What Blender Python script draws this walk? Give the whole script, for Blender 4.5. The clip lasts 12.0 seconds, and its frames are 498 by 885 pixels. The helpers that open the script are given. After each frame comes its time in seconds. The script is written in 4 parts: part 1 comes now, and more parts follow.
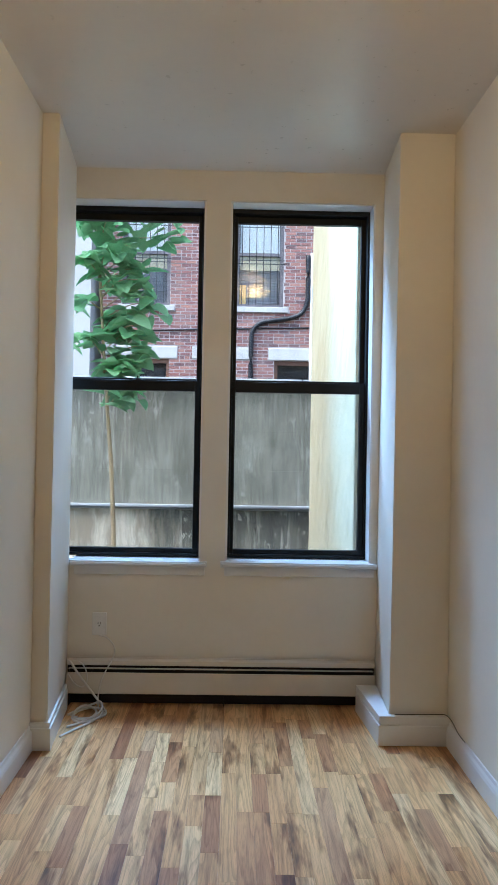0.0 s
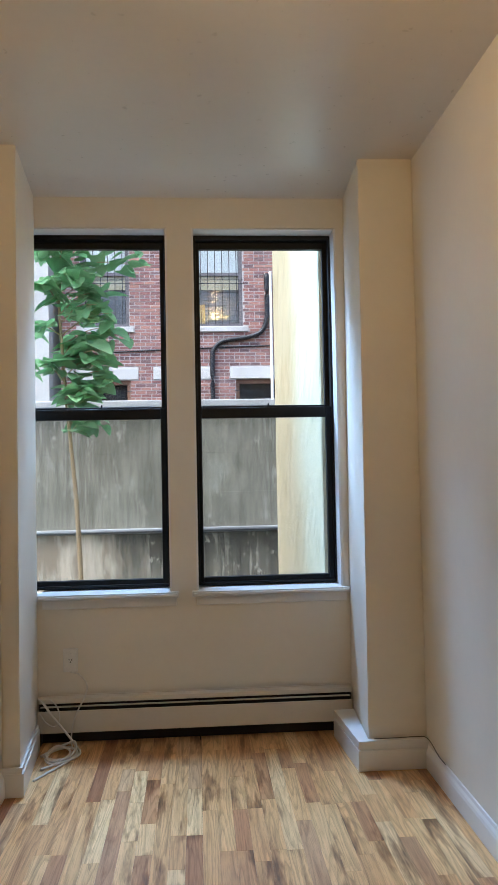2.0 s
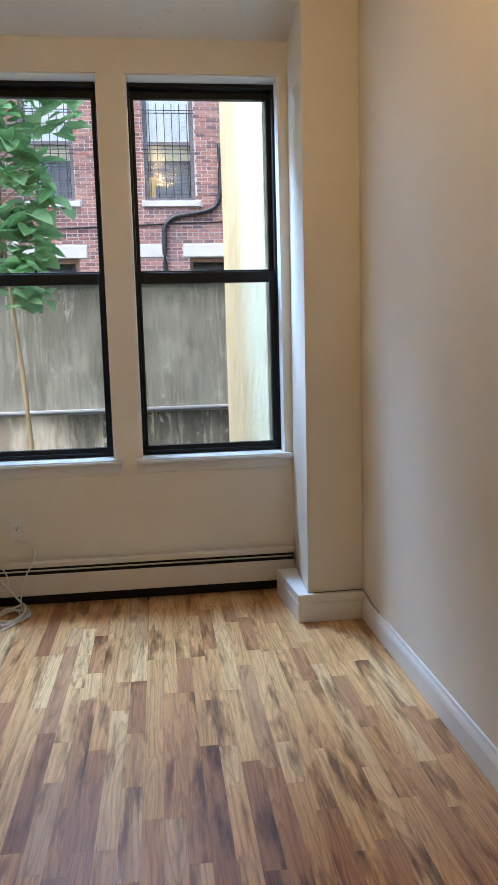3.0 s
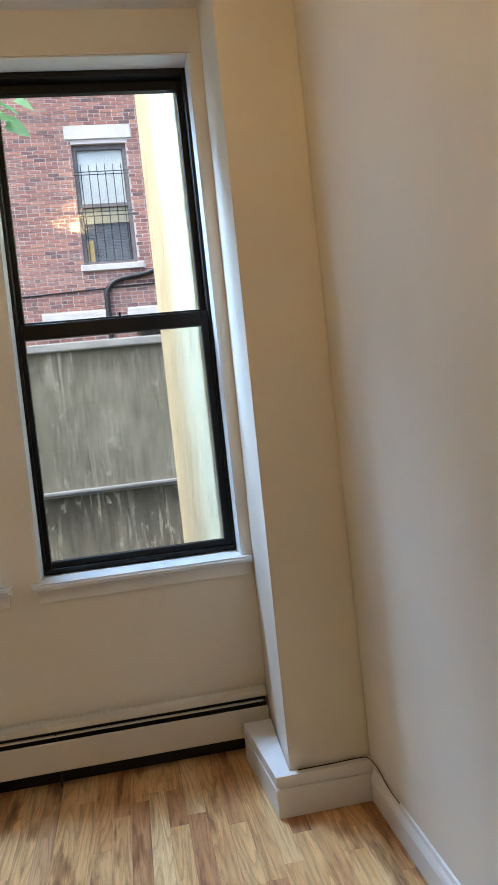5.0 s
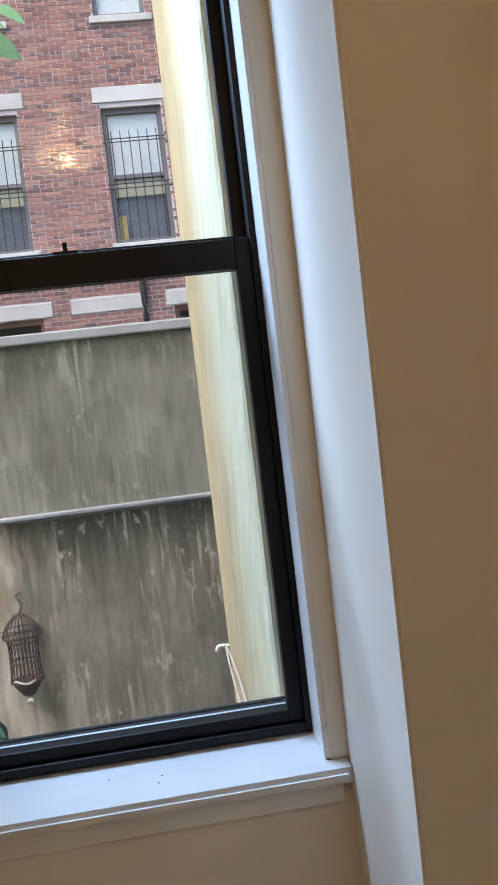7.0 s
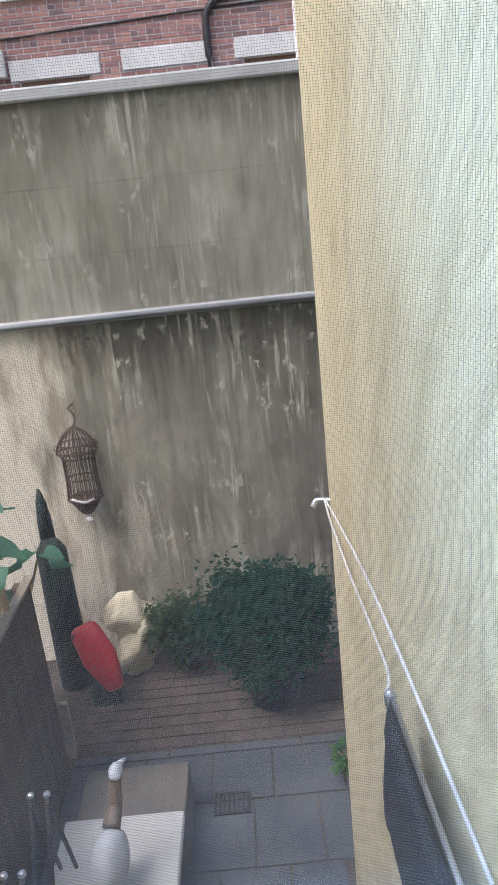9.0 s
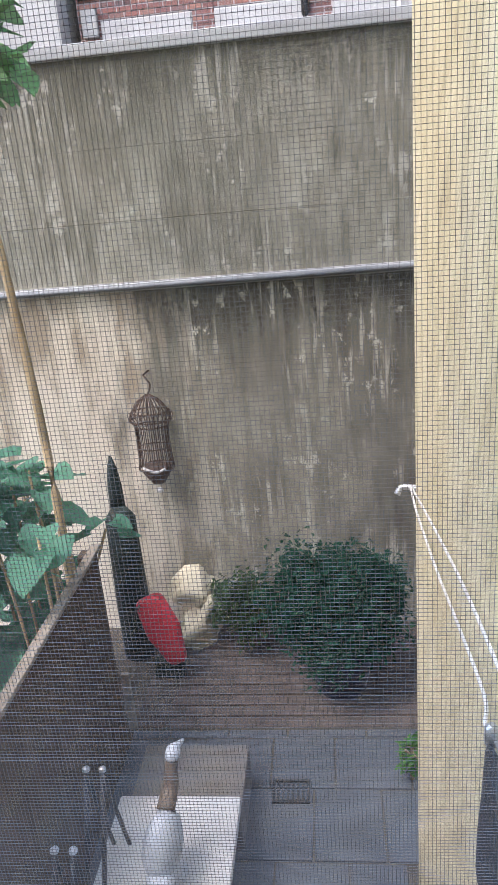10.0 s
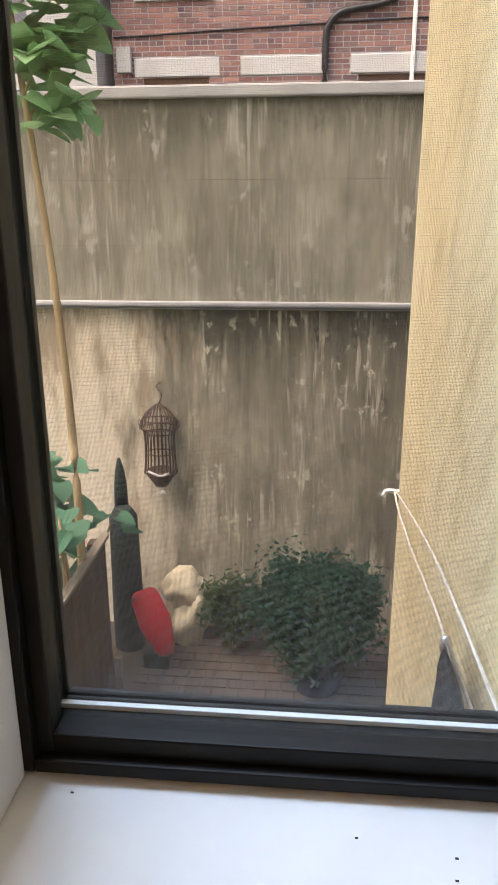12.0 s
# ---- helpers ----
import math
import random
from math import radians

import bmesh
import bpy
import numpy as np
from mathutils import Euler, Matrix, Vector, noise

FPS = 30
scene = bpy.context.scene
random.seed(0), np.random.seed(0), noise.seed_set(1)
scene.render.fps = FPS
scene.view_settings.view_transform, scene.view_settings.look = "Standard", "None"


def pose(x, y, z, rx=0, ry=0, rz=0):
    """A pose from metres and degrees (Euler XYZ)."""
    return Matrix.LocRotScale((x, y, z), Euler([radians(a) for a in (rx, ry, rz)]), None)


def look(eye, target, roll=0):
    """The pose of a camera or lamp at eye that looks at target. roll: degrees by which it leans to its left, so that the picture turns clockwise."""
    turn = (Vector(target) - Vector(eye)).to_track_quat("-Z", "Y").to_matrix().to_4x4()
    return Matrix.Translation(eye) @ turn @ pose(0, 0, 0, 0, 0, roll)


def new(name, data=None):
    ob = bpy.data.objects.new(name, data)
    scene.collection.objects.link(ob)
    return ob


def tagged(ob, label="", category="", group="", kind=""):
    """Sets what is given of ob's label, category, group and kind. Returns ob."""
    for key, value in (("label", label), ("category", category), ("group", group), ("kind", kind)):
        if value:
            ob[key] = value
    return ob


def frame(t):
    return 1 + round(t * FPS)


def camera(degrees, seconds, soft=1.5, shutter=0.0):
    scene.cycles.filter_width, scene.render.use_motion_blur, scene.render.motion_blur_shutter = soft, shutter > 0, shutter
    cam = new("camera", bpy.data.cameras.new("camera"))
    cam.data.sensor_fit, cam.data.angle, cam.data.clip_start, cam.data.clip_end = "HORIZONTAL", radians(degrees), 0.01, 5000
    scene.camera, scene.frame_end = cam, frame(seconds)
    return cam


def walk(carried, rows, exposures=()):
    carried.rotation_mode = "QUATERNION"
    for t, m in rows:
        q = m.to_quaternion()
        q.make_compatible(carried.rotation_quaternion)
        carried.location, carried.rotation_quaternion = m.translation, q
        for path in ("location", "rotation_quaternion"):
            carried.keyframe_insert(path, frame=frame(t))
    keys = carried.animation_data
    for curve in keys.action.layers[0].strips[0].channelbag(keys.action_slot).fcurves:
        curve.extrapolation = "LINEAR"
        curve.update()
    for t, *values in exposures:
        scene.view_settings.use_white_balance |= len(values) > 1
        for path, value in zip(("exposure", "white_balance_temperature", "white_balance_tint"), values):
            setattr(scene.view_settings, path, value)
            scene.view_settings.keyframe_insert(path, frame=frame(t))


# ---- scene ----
cam = camera(37.8, 12.0)
PATH = [
    (0, (0.136, 0.242, 1.262), (0.174, 2.242, 1.286), 1.0),
    (0.5, (0.159, 0.251, 1.316), (0.397, 2.235, 1.392), 0.8),
    (1, (0.151, 0.241, 1.344), (0.408, 2.215, 1.53), -0.2),
    (1.5, (0.135, 0.223, 1.385), (0.339, 2.203, 1.576), -0.8),
    (2, (0.114, 0.264, 1.312), (0.253, 2.258, 1.38), -1.1),
    (2.5, (0.132, 0.281, 1.242), (0.265, 2.274, 1.144), -1.3),
    (3, (0.2, 0.285, 1.211), (0.438, 2.256, 0.967), -1.6),
    (5, (0.45, 1.275, 1.226), (0.782, 3.246, 1.142), -6.1),
    (5.5, (0.561, 1.646, 1.269), (0.895, 3.617, 1.193), -6.7),
    (6, (0.556, 2.057, 1.278), (0.818, 4.038, 1.209), -7.2),
    (6.5, (0.552, 2.35, 1.299), (0.78, 4.336, 1.23), -7.4),
    (7, (0.634, 2.701, 1.321), (0.831, 4.689, 1.22), -6.7),
    (7.5, (0.602, 3.019, 1.329), (0.782, 5.004, 1.166), -5.3),
    (9.5, (0.482, 3.835, 1.257), (0.366, 5.708, 0.565), -5.9),
    (10, (0.473, 3.91, 1.227), (0.247, 5.778, 0.547), -5.2),
    (10.5, (0.486, 3.92, 1.224), (0.159, 5.793, 0.603), -5.7),
    (11, (0.463, 3.799, 1.24), (0.172, 5.686, 0.647), -2.7),
    (11.5, (0.411, 3.599, 1.254), (0.324, 5.498, 0.631), 0.0),
    (12, (0.4, 3.399, 1.277), (0.22, 5.296, 0.67), -0.2),
]
EXPOSURES = [(0, 2.25, 5150, 10), (1.5, 2.12, 5450, 12), (3, 2.35, 5700, 14), (5.5, 2.25, 5900, 12), (6.5, 2.0, 5800, 14), (7.5, 1.9, 6350, 18), (9.5, 2.1, 6000, 20), (11, 2.25, 6050, 23), (11.5, 2.1, 6050, 21), (12, 2.12, 7500, 22)]
walk(cam, [(t, look(eye, target, roll)) for t, eye, target, roll in PATH], EXPOSURES)

# ---- world and light ----
world = bpy.data.worlds.new("world")
scene.world = world
world.use_nodes = True
wn = world.node_tree
sky = wn.nodes.new("ShaderNodeTexSky")
sky.sky_type, sky.sun_disc = "NISHITA", False
sky.sun_elevation, sky.sun_rotation = radians(62), radians(231)
sky.air_density, sky.dust_density, sky.ozone_density = 1.0, 4.0, 1.0
bg = wn.nodes["Background"]
bg.inputs["Strength"].default_value = 0.10
wn.links.new(sky.outputs[0], bg.inputs["Color"])

sun_data = bpy.data.lights.new("sun", "SUN")
sun_data.energy, sun_data.angle, sun_data.color = 0.8, radians(30), (1.0, 0.96, 0.9)
sun = new("sun", sun_data)
sun.matrix_world = look((-5, 4, 12), (0, 8, 0))

# added area lamp, kept above the view, that boosts skylight through the windows
window_fill_data = bpy.data.lights.new("window_fill", "AREA")
window_fill_data.shape, window_fill_data.size, window_fill_data.size_y = "RECTANGLE", 1.5, 0.9
window_fill_data.energy, window_fill_data.spread, window_fill_data.color = 25, radians(84), (0.46, 0.69, 1.0)
window_fill = new("window_fill", window_fill_data)
window_fill.matrix_world = look((-0.45, 5.05, 3.95), (0.10, 3.5, 1.75))

# added lamp, out of view west over the low fence, brightening the reveals
west_data = bpy.data.lights.new("west_fill", "AREA")
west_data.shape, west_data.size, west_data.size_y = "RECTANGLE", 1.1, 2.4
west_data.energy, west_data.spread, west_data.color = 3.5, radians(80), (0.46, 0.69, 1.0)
west_fill = new("west_fill", west_data)
west_fill.matrix_world = look((-1.55, 4.75, 1.75), (0.80, 3.75, 1.30))

bulb_data = bpy.data.lights.new("bulb", "POINT")
bulb_data.energy, bulb_data.color, bulb_data.shadow_soft_size = 3.4, (1.0, 0.62, 0.25), 0.035
bulb = new("bulb", bulb_data)
bulb.location = (0.27, 1.762, 2.60)


# ---- materials ----
def nodes_of(name):
    m = bpy.data.materials.new(name)
    m.use_nodes = True
    nt = m.node_tree
    return m, nt, nt.nodes["Principled BSDF"]


def add(nt, kind, **inputs):
    n = nt.nodes.new(kind)
    for k, v in inputs.items():
        n.inputs[k].default_value = v
    return n


def ramp(nt, source, stops):
    r = nt.nodes.new("ShaderNodeValToRGB")
    e = r.color_ramp.elements
    while len(e) < len(stops):
        e.new(0.5)
    for el, (p, c) in zip(e, stops):
        el.position, el.color = p, (*c, 1)
    nt.links.new(source, r.inputs[0])
    return r.outputs["Color"]


def mixed(nt, mode, fac, a, b):
    n = nt.nodes.new("ShaderNodeMix")
    n.data_type, n.blend_type = "RGBA", mode
    for sock, v in ((n.inputs[0], fac), (n.inputs[6], a), (n.inputs[7], b)):
        if isinstance(v, (int, float)):
            sock.default_value = v
        elif isinstance(v, tuple):
            sock.default_value = (*v, 1)
        else:
            nt.links.new(v, sock)
    return n.outputs[2]


def noise_of(nt, scale, stretch=(1, 1, 1), detail=6.0, rough=0.6, turn=(0, 0, 0), vector=None):
    mp = nt.nodes.new("ShaderNodeMapping")
    if any(turn):
        mp.vector_type = "TEXTURE"
        stretch = tuple(1 / k for k in stretch)
    mp.inputs["Scale"].default_value = stretch
    mp.inputs["Rotation"].default_value = turn
    nt.links.new(vector or nt.nodes.new("ShaderNodeTexCoord").outputs["Object"], mp.inputs["Vector"])
    n = add(nt, "ShaderNodeTexNoise", Scale=scale, Detail=detail, Roughness=rough)
    nt.links.new(mp.outputs[0], n.inputs["Vector"])
    return n.outputs["Fac"]


def bumped(nt, bsdf, height, strength, distance):
    b = add(nt, "ShaderNodeBump", Strength=strength, Distance=distance)
    nt.links.new(height, b.inputs["Height"])
    nt.links.new(b.outputs[0], bsdf.inputs["Normal"])


def mat(name, dark, light, scale=4.0, rough=0.6, bump=0.15, grain=60.0, metal=0.0, stretch=(1, 1, 1), depth=0.002, mottle=0.86):
    """Two scales of variation: broad tone between dark and light, fine grain in tone, gloss and relief."""
    m, nt, bsdf = nodes_of(name)
    broad = noise_of(nt, scale, stretch)
    fine = noise_of(nt, grain, stretch, 4.0)
    col = ramp(nt, broad, [(0.3, dark), (0.7, light)])
    tone = ramp(nt, fine, [(0.25, (mottle, mottle, mottle)), (0.75, (1, 1, 1))])
    nt.links.new(mixed(nt, "MULTIPLY", 0.7, col, tone), bsdf.inputs["Base Color"])
    rr = add(nt, "ShaderNodeMapRange", **{"To Min": max(0.03, rough - 0.07), "To Max": min(1, rough + 0.07)})
    nt.links.new(fine, rr.inputs["Value"])
    nt.links.new(rr.outputs[0], bsdf.inputs["Roughness"])
    bsdf.inputs["Metallic"].default_value = metal
    if bump:
        bumped(nt, bsdf, fine, bump, depth)
    return m


def maths(nt, op, a, b):
    n = nt.nodes.new("ShaderNodeMath")
    n.operation = op
    for k, v in enumerate((a, b)):
        if isinstance(v, (int, float)):
            n.inputs[k].default_value = v
        else:
            nt.links.new(v, n.inputs[k])
    return n.outputs[0]


def ranged(nt, v, lo, hi, to=1.0):
    r = add(nt, "ShaderNodeMapRange", **{"From Min": lo, "From Max": hi, "To Max": to})
    nt.links.new(v, r.inputs["Value"])
    return r.outputs[0]


def wood_mat():
    m, nt, bsdf = nodes_of("oak_floor")
    info = nt.nodes.new("ShaderNodeObjectInfo")
    isl = nt.nodes.new("ShaderNodeNewGeometry")
    rnd = nt.nodes.new("ShaderNodeMath")
    rnd.operation = "ADD"
    nt.links.new(info.outputs["Random"], rnd.inputs[0])
    nt.links.new(isl.outputs["Random Per Island"], rnd.inputs[1])
    fr = nt.nodes.new("ShaderNodeMath")
    fr.operation = "FRACT"
    nt.links.new(rnd.outputs[0], fr.inputs[0])
    pick = fr.outputs[0]
    off = add(nt, "ShaderNodeVectorMath")
    off.operation = "MULTIPLY_ADD"
    comb = nt.nodes.new("ShaderNodeCombineXYZ")
    for k in range(3):
        nt.links.new(pick, comb.inputs[k])
    nt.links.new(comb.outputs[0], off.inputs[0])
    off.inputs[1].default_value = (37, 91, 53)
    nt.links.new(nt.nodes.new("ShaderNodeTexCoord").outputs["Object"], off.inputs[2])
    vec = off.outputs[0]
    base = ramp(nt, pick, [(0.0, (0.33, 0.145, 0.066)), (0.12, (0.50, 0.245, 0.105)), (0.28, (0.66, 0.365, 0.155)),
                           (0.52, (0.75, 0.450, 0.190)), (0.76, (0.81, 0.520, 0.235)), (0.92, (0.87, 0.620, 0.315)), (1.0, (0.52, 0.270, 0.130))])
    # cathedral figure: contour lines of a long smooth noise
    mp = nt.nodes.new("ShaderNodeMapping")
    mp.inputs["Scale"].default_value = (11, 0.75, 1)
    nt.links.new(vec, mp.inputs["Vector"])
    field = add(nt, "ShaderNodeTexNoise", Scale=1.0, Detail=2.0, Roughness=0.45)
    nt.links.new(mp.outputs[0], field.inputs["Vector"])
    lines = maths(nt, "FRACT", maths(nt, "MULTIPLY", field.outputs["Fac"], 17.0), 0.0)
    figure = ramp(nt, lines, [(0.0, (0.52, 0.42, 0.34)), (0.22, (0.80, 0.74, 0.68)), (0.55, (1.04, 1.04, 1.03)), (0.90, (1.0, 0.99, 0.97)), (1.0, (0.52, 0.42, 0.34))])
    c = mixed(nt, "MULTIPLY", 0.5, base, figure)
    streak = noise_of(nt, 5, (9, 0.35, 5), 6, 0.6, vector=vec)
    c = mixed(nt, "MULTIPLY", 0.7, c, ramp(nt, streak, [(0.33, (0.52, 0.43, 0.36)), (0.46, (0.95, 0.93, 0.91)), (0.66, (1.14, 1.13, 1.12))]))
    pores = noise_of(nt, 60, (6, 0.25, 5), 3, 0.6, vector=vec)
    c = mixed(nt, "MULTIPLY", 0.5, c, ramp(nt, pores, [(0.36, (0.62, 0.54, 0.47)), (0.52, (1, 1, 1))]))
    heart = noise_of(nt, 3.4, (3.6, 0.55, 1), 4, 0.6, vector=vec)
    c = mixed(nt, "MULTIPLY", 0.9, c, ramp(nt, heart, [(0.31, (0.17, 0.12, 0.10)), (0.39, (0.60, 0.50, 0.44)), (0.45, (1, 1, 1))]))
    nt.links.new(c, bsdf.inputs["Base Color"])
    rr = add(nt, "ShaderNodeMapRange", **{"To Min": 0.22, "To Max": 0.42})
    nt.links.new(noise_of(nt, 6, detail=5), rr.inputs["Value"])
    nt.links.new(rr.outputs[0], bsdf.inputs["Roughness"])
    bumped(nt, bsdf, streak, 0.12, 0.001)
    return m


def brick_mat():
    m, nt, bsdf = nodes_of("red_brick")
    info = nt.nodes.new("ShaderNodeObjectInfo")
    isl = nt.nodes.new("ShaderNodeNewGeometry")
    s = nt.nodes.new("ShaderNodeMath")
    s.operation = "ADD"
    nt.links.new(info.outputs["Random"], s.inputs[0])
    nt.links.new(isl.outputs["Random Per Island"], s.inputs[1])
    f = nt.nodes.new("ShaderNodeMath")
    f.operation = "FRACT"
    nt.links.new(s.outputs[0], f.inputs[0])
    col = ramp(nt, f.outputs[0], [(0.0, (0.16, 0.095, 0.09)), (0.16, (0.28, 0.13, 0.11)), (0.5, (0.40, 0.18, 0.14)),
                                  (0.82, (0.50, 0.25, 0.18)), (1.0, (0.24, 0.15, 0.14))])
    dust = noise_of(nt, 0.9, detail=8)
    col = mixed(nt, "MIX", ramp(nt, dust, [(0.45, (0, 0, 0)), (0.75, (0.35, 0.35, 0.35))]), col, (0.45, 0.33, 0.29))
    fine = noise_of(nt, 45, detail=4)
    col = mixed(nt, "MULTIPLY", 0.6, col, ramp(nt, fine, [(0.3, (0.7, 0.7, 0.7)), (0.7, (1, 1, 1))]))
    nt.links.new(col, bsdf.inputs["Base Color"])
    bsdf.inputs["Roughness"].default_value = 0.85
    bumped(nt, bsdf, fine, 0.3, 0.004)
    return m


def concrete_mat(name, base, mid, light, grime, lime, top, reach, limewash=False):
    """Weathered cast concrete: cloudy tone, dark runs from the top edge, thin lime streaks and flaked specks."""
    m, nt, bsdf = nodes_of(name)
    xyz = nt.nodes.new("ShaderNodeSeparateXYZ")
    nt.links.new(nt.nodes.new("ShaderNodeTexCoord").outputs["Object"], xyz.inputs[0])
    X, Z = xyz.outputs["X"], xyz.outputs["Z"]
    cloud = noise_of(nt, 1.5, (1, 1, 0.8), 9, 0.65)
    col = ramp(nt, cloud, [(0.34, base), (0.52, mid), (0.68, light)])
    fine = noise_of(nt, 38, (1, 1, 0.7), 5, 0.7)
    col = mixed(nt, "MULTIPLY", 0.6, col, ramp(nt, fine, [(0.30, (0.70, 0.69, 0.67)), (0.62, (1.06, 1.06, 1.06))]))
    col = mixed(nt, "MULTIPLY", 0.6, col, ramp(nt, noise_of(nt, 12, (1, 1, 0.11), 9, 0.75), [(0.36, (0.45, 0.43, 0.39)), (0.50, (0.92, 0.92, 0.92)), (0.64, (1.2, 1.19, 1.16))]))
    # runs: a ragged length for every strip across the wall
    strip = noise_of(nt, 5.5, (1, 0.1, 0.03), 7, 0.72)
    thin = noise_of(nt, 19, (1, 0.1, 0.025), 5, 0.65)
    hang = maths(nt, "ADD", maths(nt, "MULTIPLY", strip, reach), maths(nt, "MULTIPLY", thin, reach * 0.35))
    down = maths(nt, "SUBTRACT", top + reach * 0.28, Z)
    run = ranged(nt, maths(nt, "SUBTRACT", hang, down), -0.02, reach * 0.30, 0.95)
    col = mixed(nt, "MIX", maths(nt, "MULTIPLY", run, ranged(nt, fine, 0.25, 0.55)), col, grime)
    if limewash:
        edge = noise_of(nt, 2.2, (1.5, 1.5, 0.30), 9, 0.68)
        far = maths(nt, "ADD", maths(nt, "MULTIPLY", edge, 3.4), X)
        old = ranged(nt, far, 1.15, 0.55, 0.9)
        worn = mixed(nt, "MULTIPLY", 0.75, (0.84, 0.75, 0.61), ramp(nt, noise_of(nt, 2.8, (1, 1, 0.22), 8, 0.65), [(0.40, (0.30, 0.24, 0.17)), (0.50, (0.9, 0.88, 0.85)), (0.6, (1, 1, 1))]))
        col = mixed(nt, "MIX", old, col, worn)
    # lime: fine pale streaks and flakes
    stre = noise_of(nt, 26, (1, 1, 0.07), 4, 0.6)
    where = noise_of(nt, 2.6, (1, 1, 0.5), 4, 0.6)
    pale = maths(nt, "MULTIPLY", ranged(nt, stre, 0.52, 0.62), ranged(nt, where, 0.44, 0.58, 0.7))
    col = mixed(nt, "MIX", pale, col, lime)
    flake = noise_of(nt, 9, (1, 1, 0.6), 8, 0.75)
    col = mixed(nt, "MIX", maths(nt, "MULTIPLY", ranged(nt, flake, 0.575, 0.605), ranged(nt, where, 0.44, 0.54, 0.85)), col, lime)
    nt.links.new(col, bsdf.inputs["Base Color"])
    bsdf.inputs["Roughness"].default_value = 0.9
    bumped(nt, bsdf, maths(nt, "ADD", flake, maths(nt, "MULTIPLY", fine, 0.4)), 0.4, 0.012)
    return m


def stucco_mat():
    m, nt, bsdf = nodes_of("cream_stucco")
    trowel = noise_of(nt, 9, (1, 1, 0.34), 6, 0.62, (radians(38), 0, 0))
    ridge = noise_of(nt, 34, (1, 1, 0.30), 4, 0.6, (radians(52), 0, 0))
    broad = noise_of(nt, 1.3, (1, 1, 0.9), 8, 0.65)
    col = ramp(nt, broad, [(0.30, (0.60, 0.475, 0.275)), (0.48, (0.70, 0.59, 0.36)), (0.66, (0.75, 0.655, 0.44))])
    stain = noise_of(nt, 3.1, (1, 1, 0.6), 8, 0.7)
    col = mixed(nt, "MIX", ranged(nt, stain, 0.60, 0.72, 0.45), col, (0.42, 0.38, 0.29))
    col = mixed(nt, "MULTIPLY", 0.6, col, ramp(nt, trowel, [(0.32, (0.72, 0.68, 0.60)), (0.52, (1, 1, 1))]))
    nt.links.new(col, bsdf.inputs["Base Color"])
    bsdf.inputs["Roughness"].default_value = 0.85
    bumped(nt, bsdf, maths(nt, "ADD", trowel, maths(nt, "MULTIPLY", ridge, 0.35)), 0.6, 0.022)
    return m


def glass_mat(name):
    m, nt, bsdf = nodes_of(name)
    nt.nodes.remove(bsdf)
    tr = add(nt, "ShaderNodeBsdfTransparent", Color=(0.93, 0.95, 0.94, 1))
    gl = add(nt, "ShaderNodeBsdfGlossy", Roughness=0.0)
    lw = add(nt, "ShaderNodeLayerWeight", Blend=0.5)
    pw = nt.nodes.new("ShaderNodeMath")
    pw.operation = "POWER"
    pw.inputs[1].default_value = 5.0
    nt.links.new(lw.outputs["Facing"], pw.inputs[0])
    fr = add(nt, "ShaderNodeMapRange", **{"To Min": 0.022, "To Max": 1.0})
    nt.links.new(pw.outputs[0], fr.inputs["Value"])
    mx = nt.nodes.new("ShaderNodeMixShader")
    nt.links.new(fr.outputs[0], mx.inputs[0])
    nt.links.new(tr.outputs[0], mx.inputs[1])
    nt.links.new(gl.outputs[0], mx.inputs[2])
    nt.links.new(mx.outputs[0], nt.nodes["Material Output"].inputs["Surface"])
    return m


def leaf_mat(name, dark, light):
    m, nt, bsdf = nodes_of(name)
    isl = nt.nodes.new("ShaderNodeNewGeometry")
    col = ramp(nt, isl.outputs["Random Per Island"], [(0, dark), (1, light)])
    vein = noise_of(nt, 30, detail=3)
    col = mixed(nt, "MULTIPLY", 0.5, col, ramp(nt, vein, [(0.3, (0.75, 0.8, 0.7)), (0.7, (1, 1, 1))]))
    nt.links.new(col, bsdf.inputs["Base Color"])
    bsdf.inputs["Roughness"].default_value = 0.65
    bsdf.inputs["Specular IOR Level"].default_value = 0.3
    tl = nt.nodes.new("ShaderNodeBsdfTranslucent")
    nt.links.new(col, tl.inputs["Color"])
    mx = add(nt, "ShaderNodeMixShader", Fac=0.45)
    nt.links.new(bsdf.outputs[0], mx.inputs[1])
    nt.links.new(tl.outputs[0], mx.inputs[2])
    nt.links.new(mx.outputs[0], nt.nodes["Material Output"].inputs["Surface"])
    return m


WALL_PAINT = mat("wall_paint", (0.745, 0.685, 0.575), (0.80, 0.745, 0.64), 1.5, 0.5, 0.08, 35, mottle=0.965)
CEIL_PAINT = mat("ceiling_paint", (0.72, 0.67, 0.60), (0.77, 0.72, 0.65), 1.2, 0.30, 0.015, 25, mottle=0.965)
TRIM_PAINT = mat("trim_paint", (0.74, 0.72, 0.68), (0.82, 0.80, 0.76), 3, 0.34, 0.10, 40, mottle=0.965)
SILL_PAINT = mat("sill_paint", (0.66, 0.65, 0.62), (0.74, 0.73, 0.70), 3, 0.36, 0.10, 30, mottle=0.965)
HEATER_PAINT = mat("heater_enamel", (0.66, 0.60, 0.50), (0.74, 0.68, 0.58), 3, 0.35, 0.05, 40, mottle=0.965)
BLACK_METAL = mat("black_window_metal", (0.004, 0.004, 0.004), (0.009, 0.0085, 0.008), 6, 0.5, 0.06, 90)
SCREEN_WIRE = mat("screen_wire", (0.13, 0.13, 0.14), (0.19, 0.19, 0.20), 6, 0.55, 0)
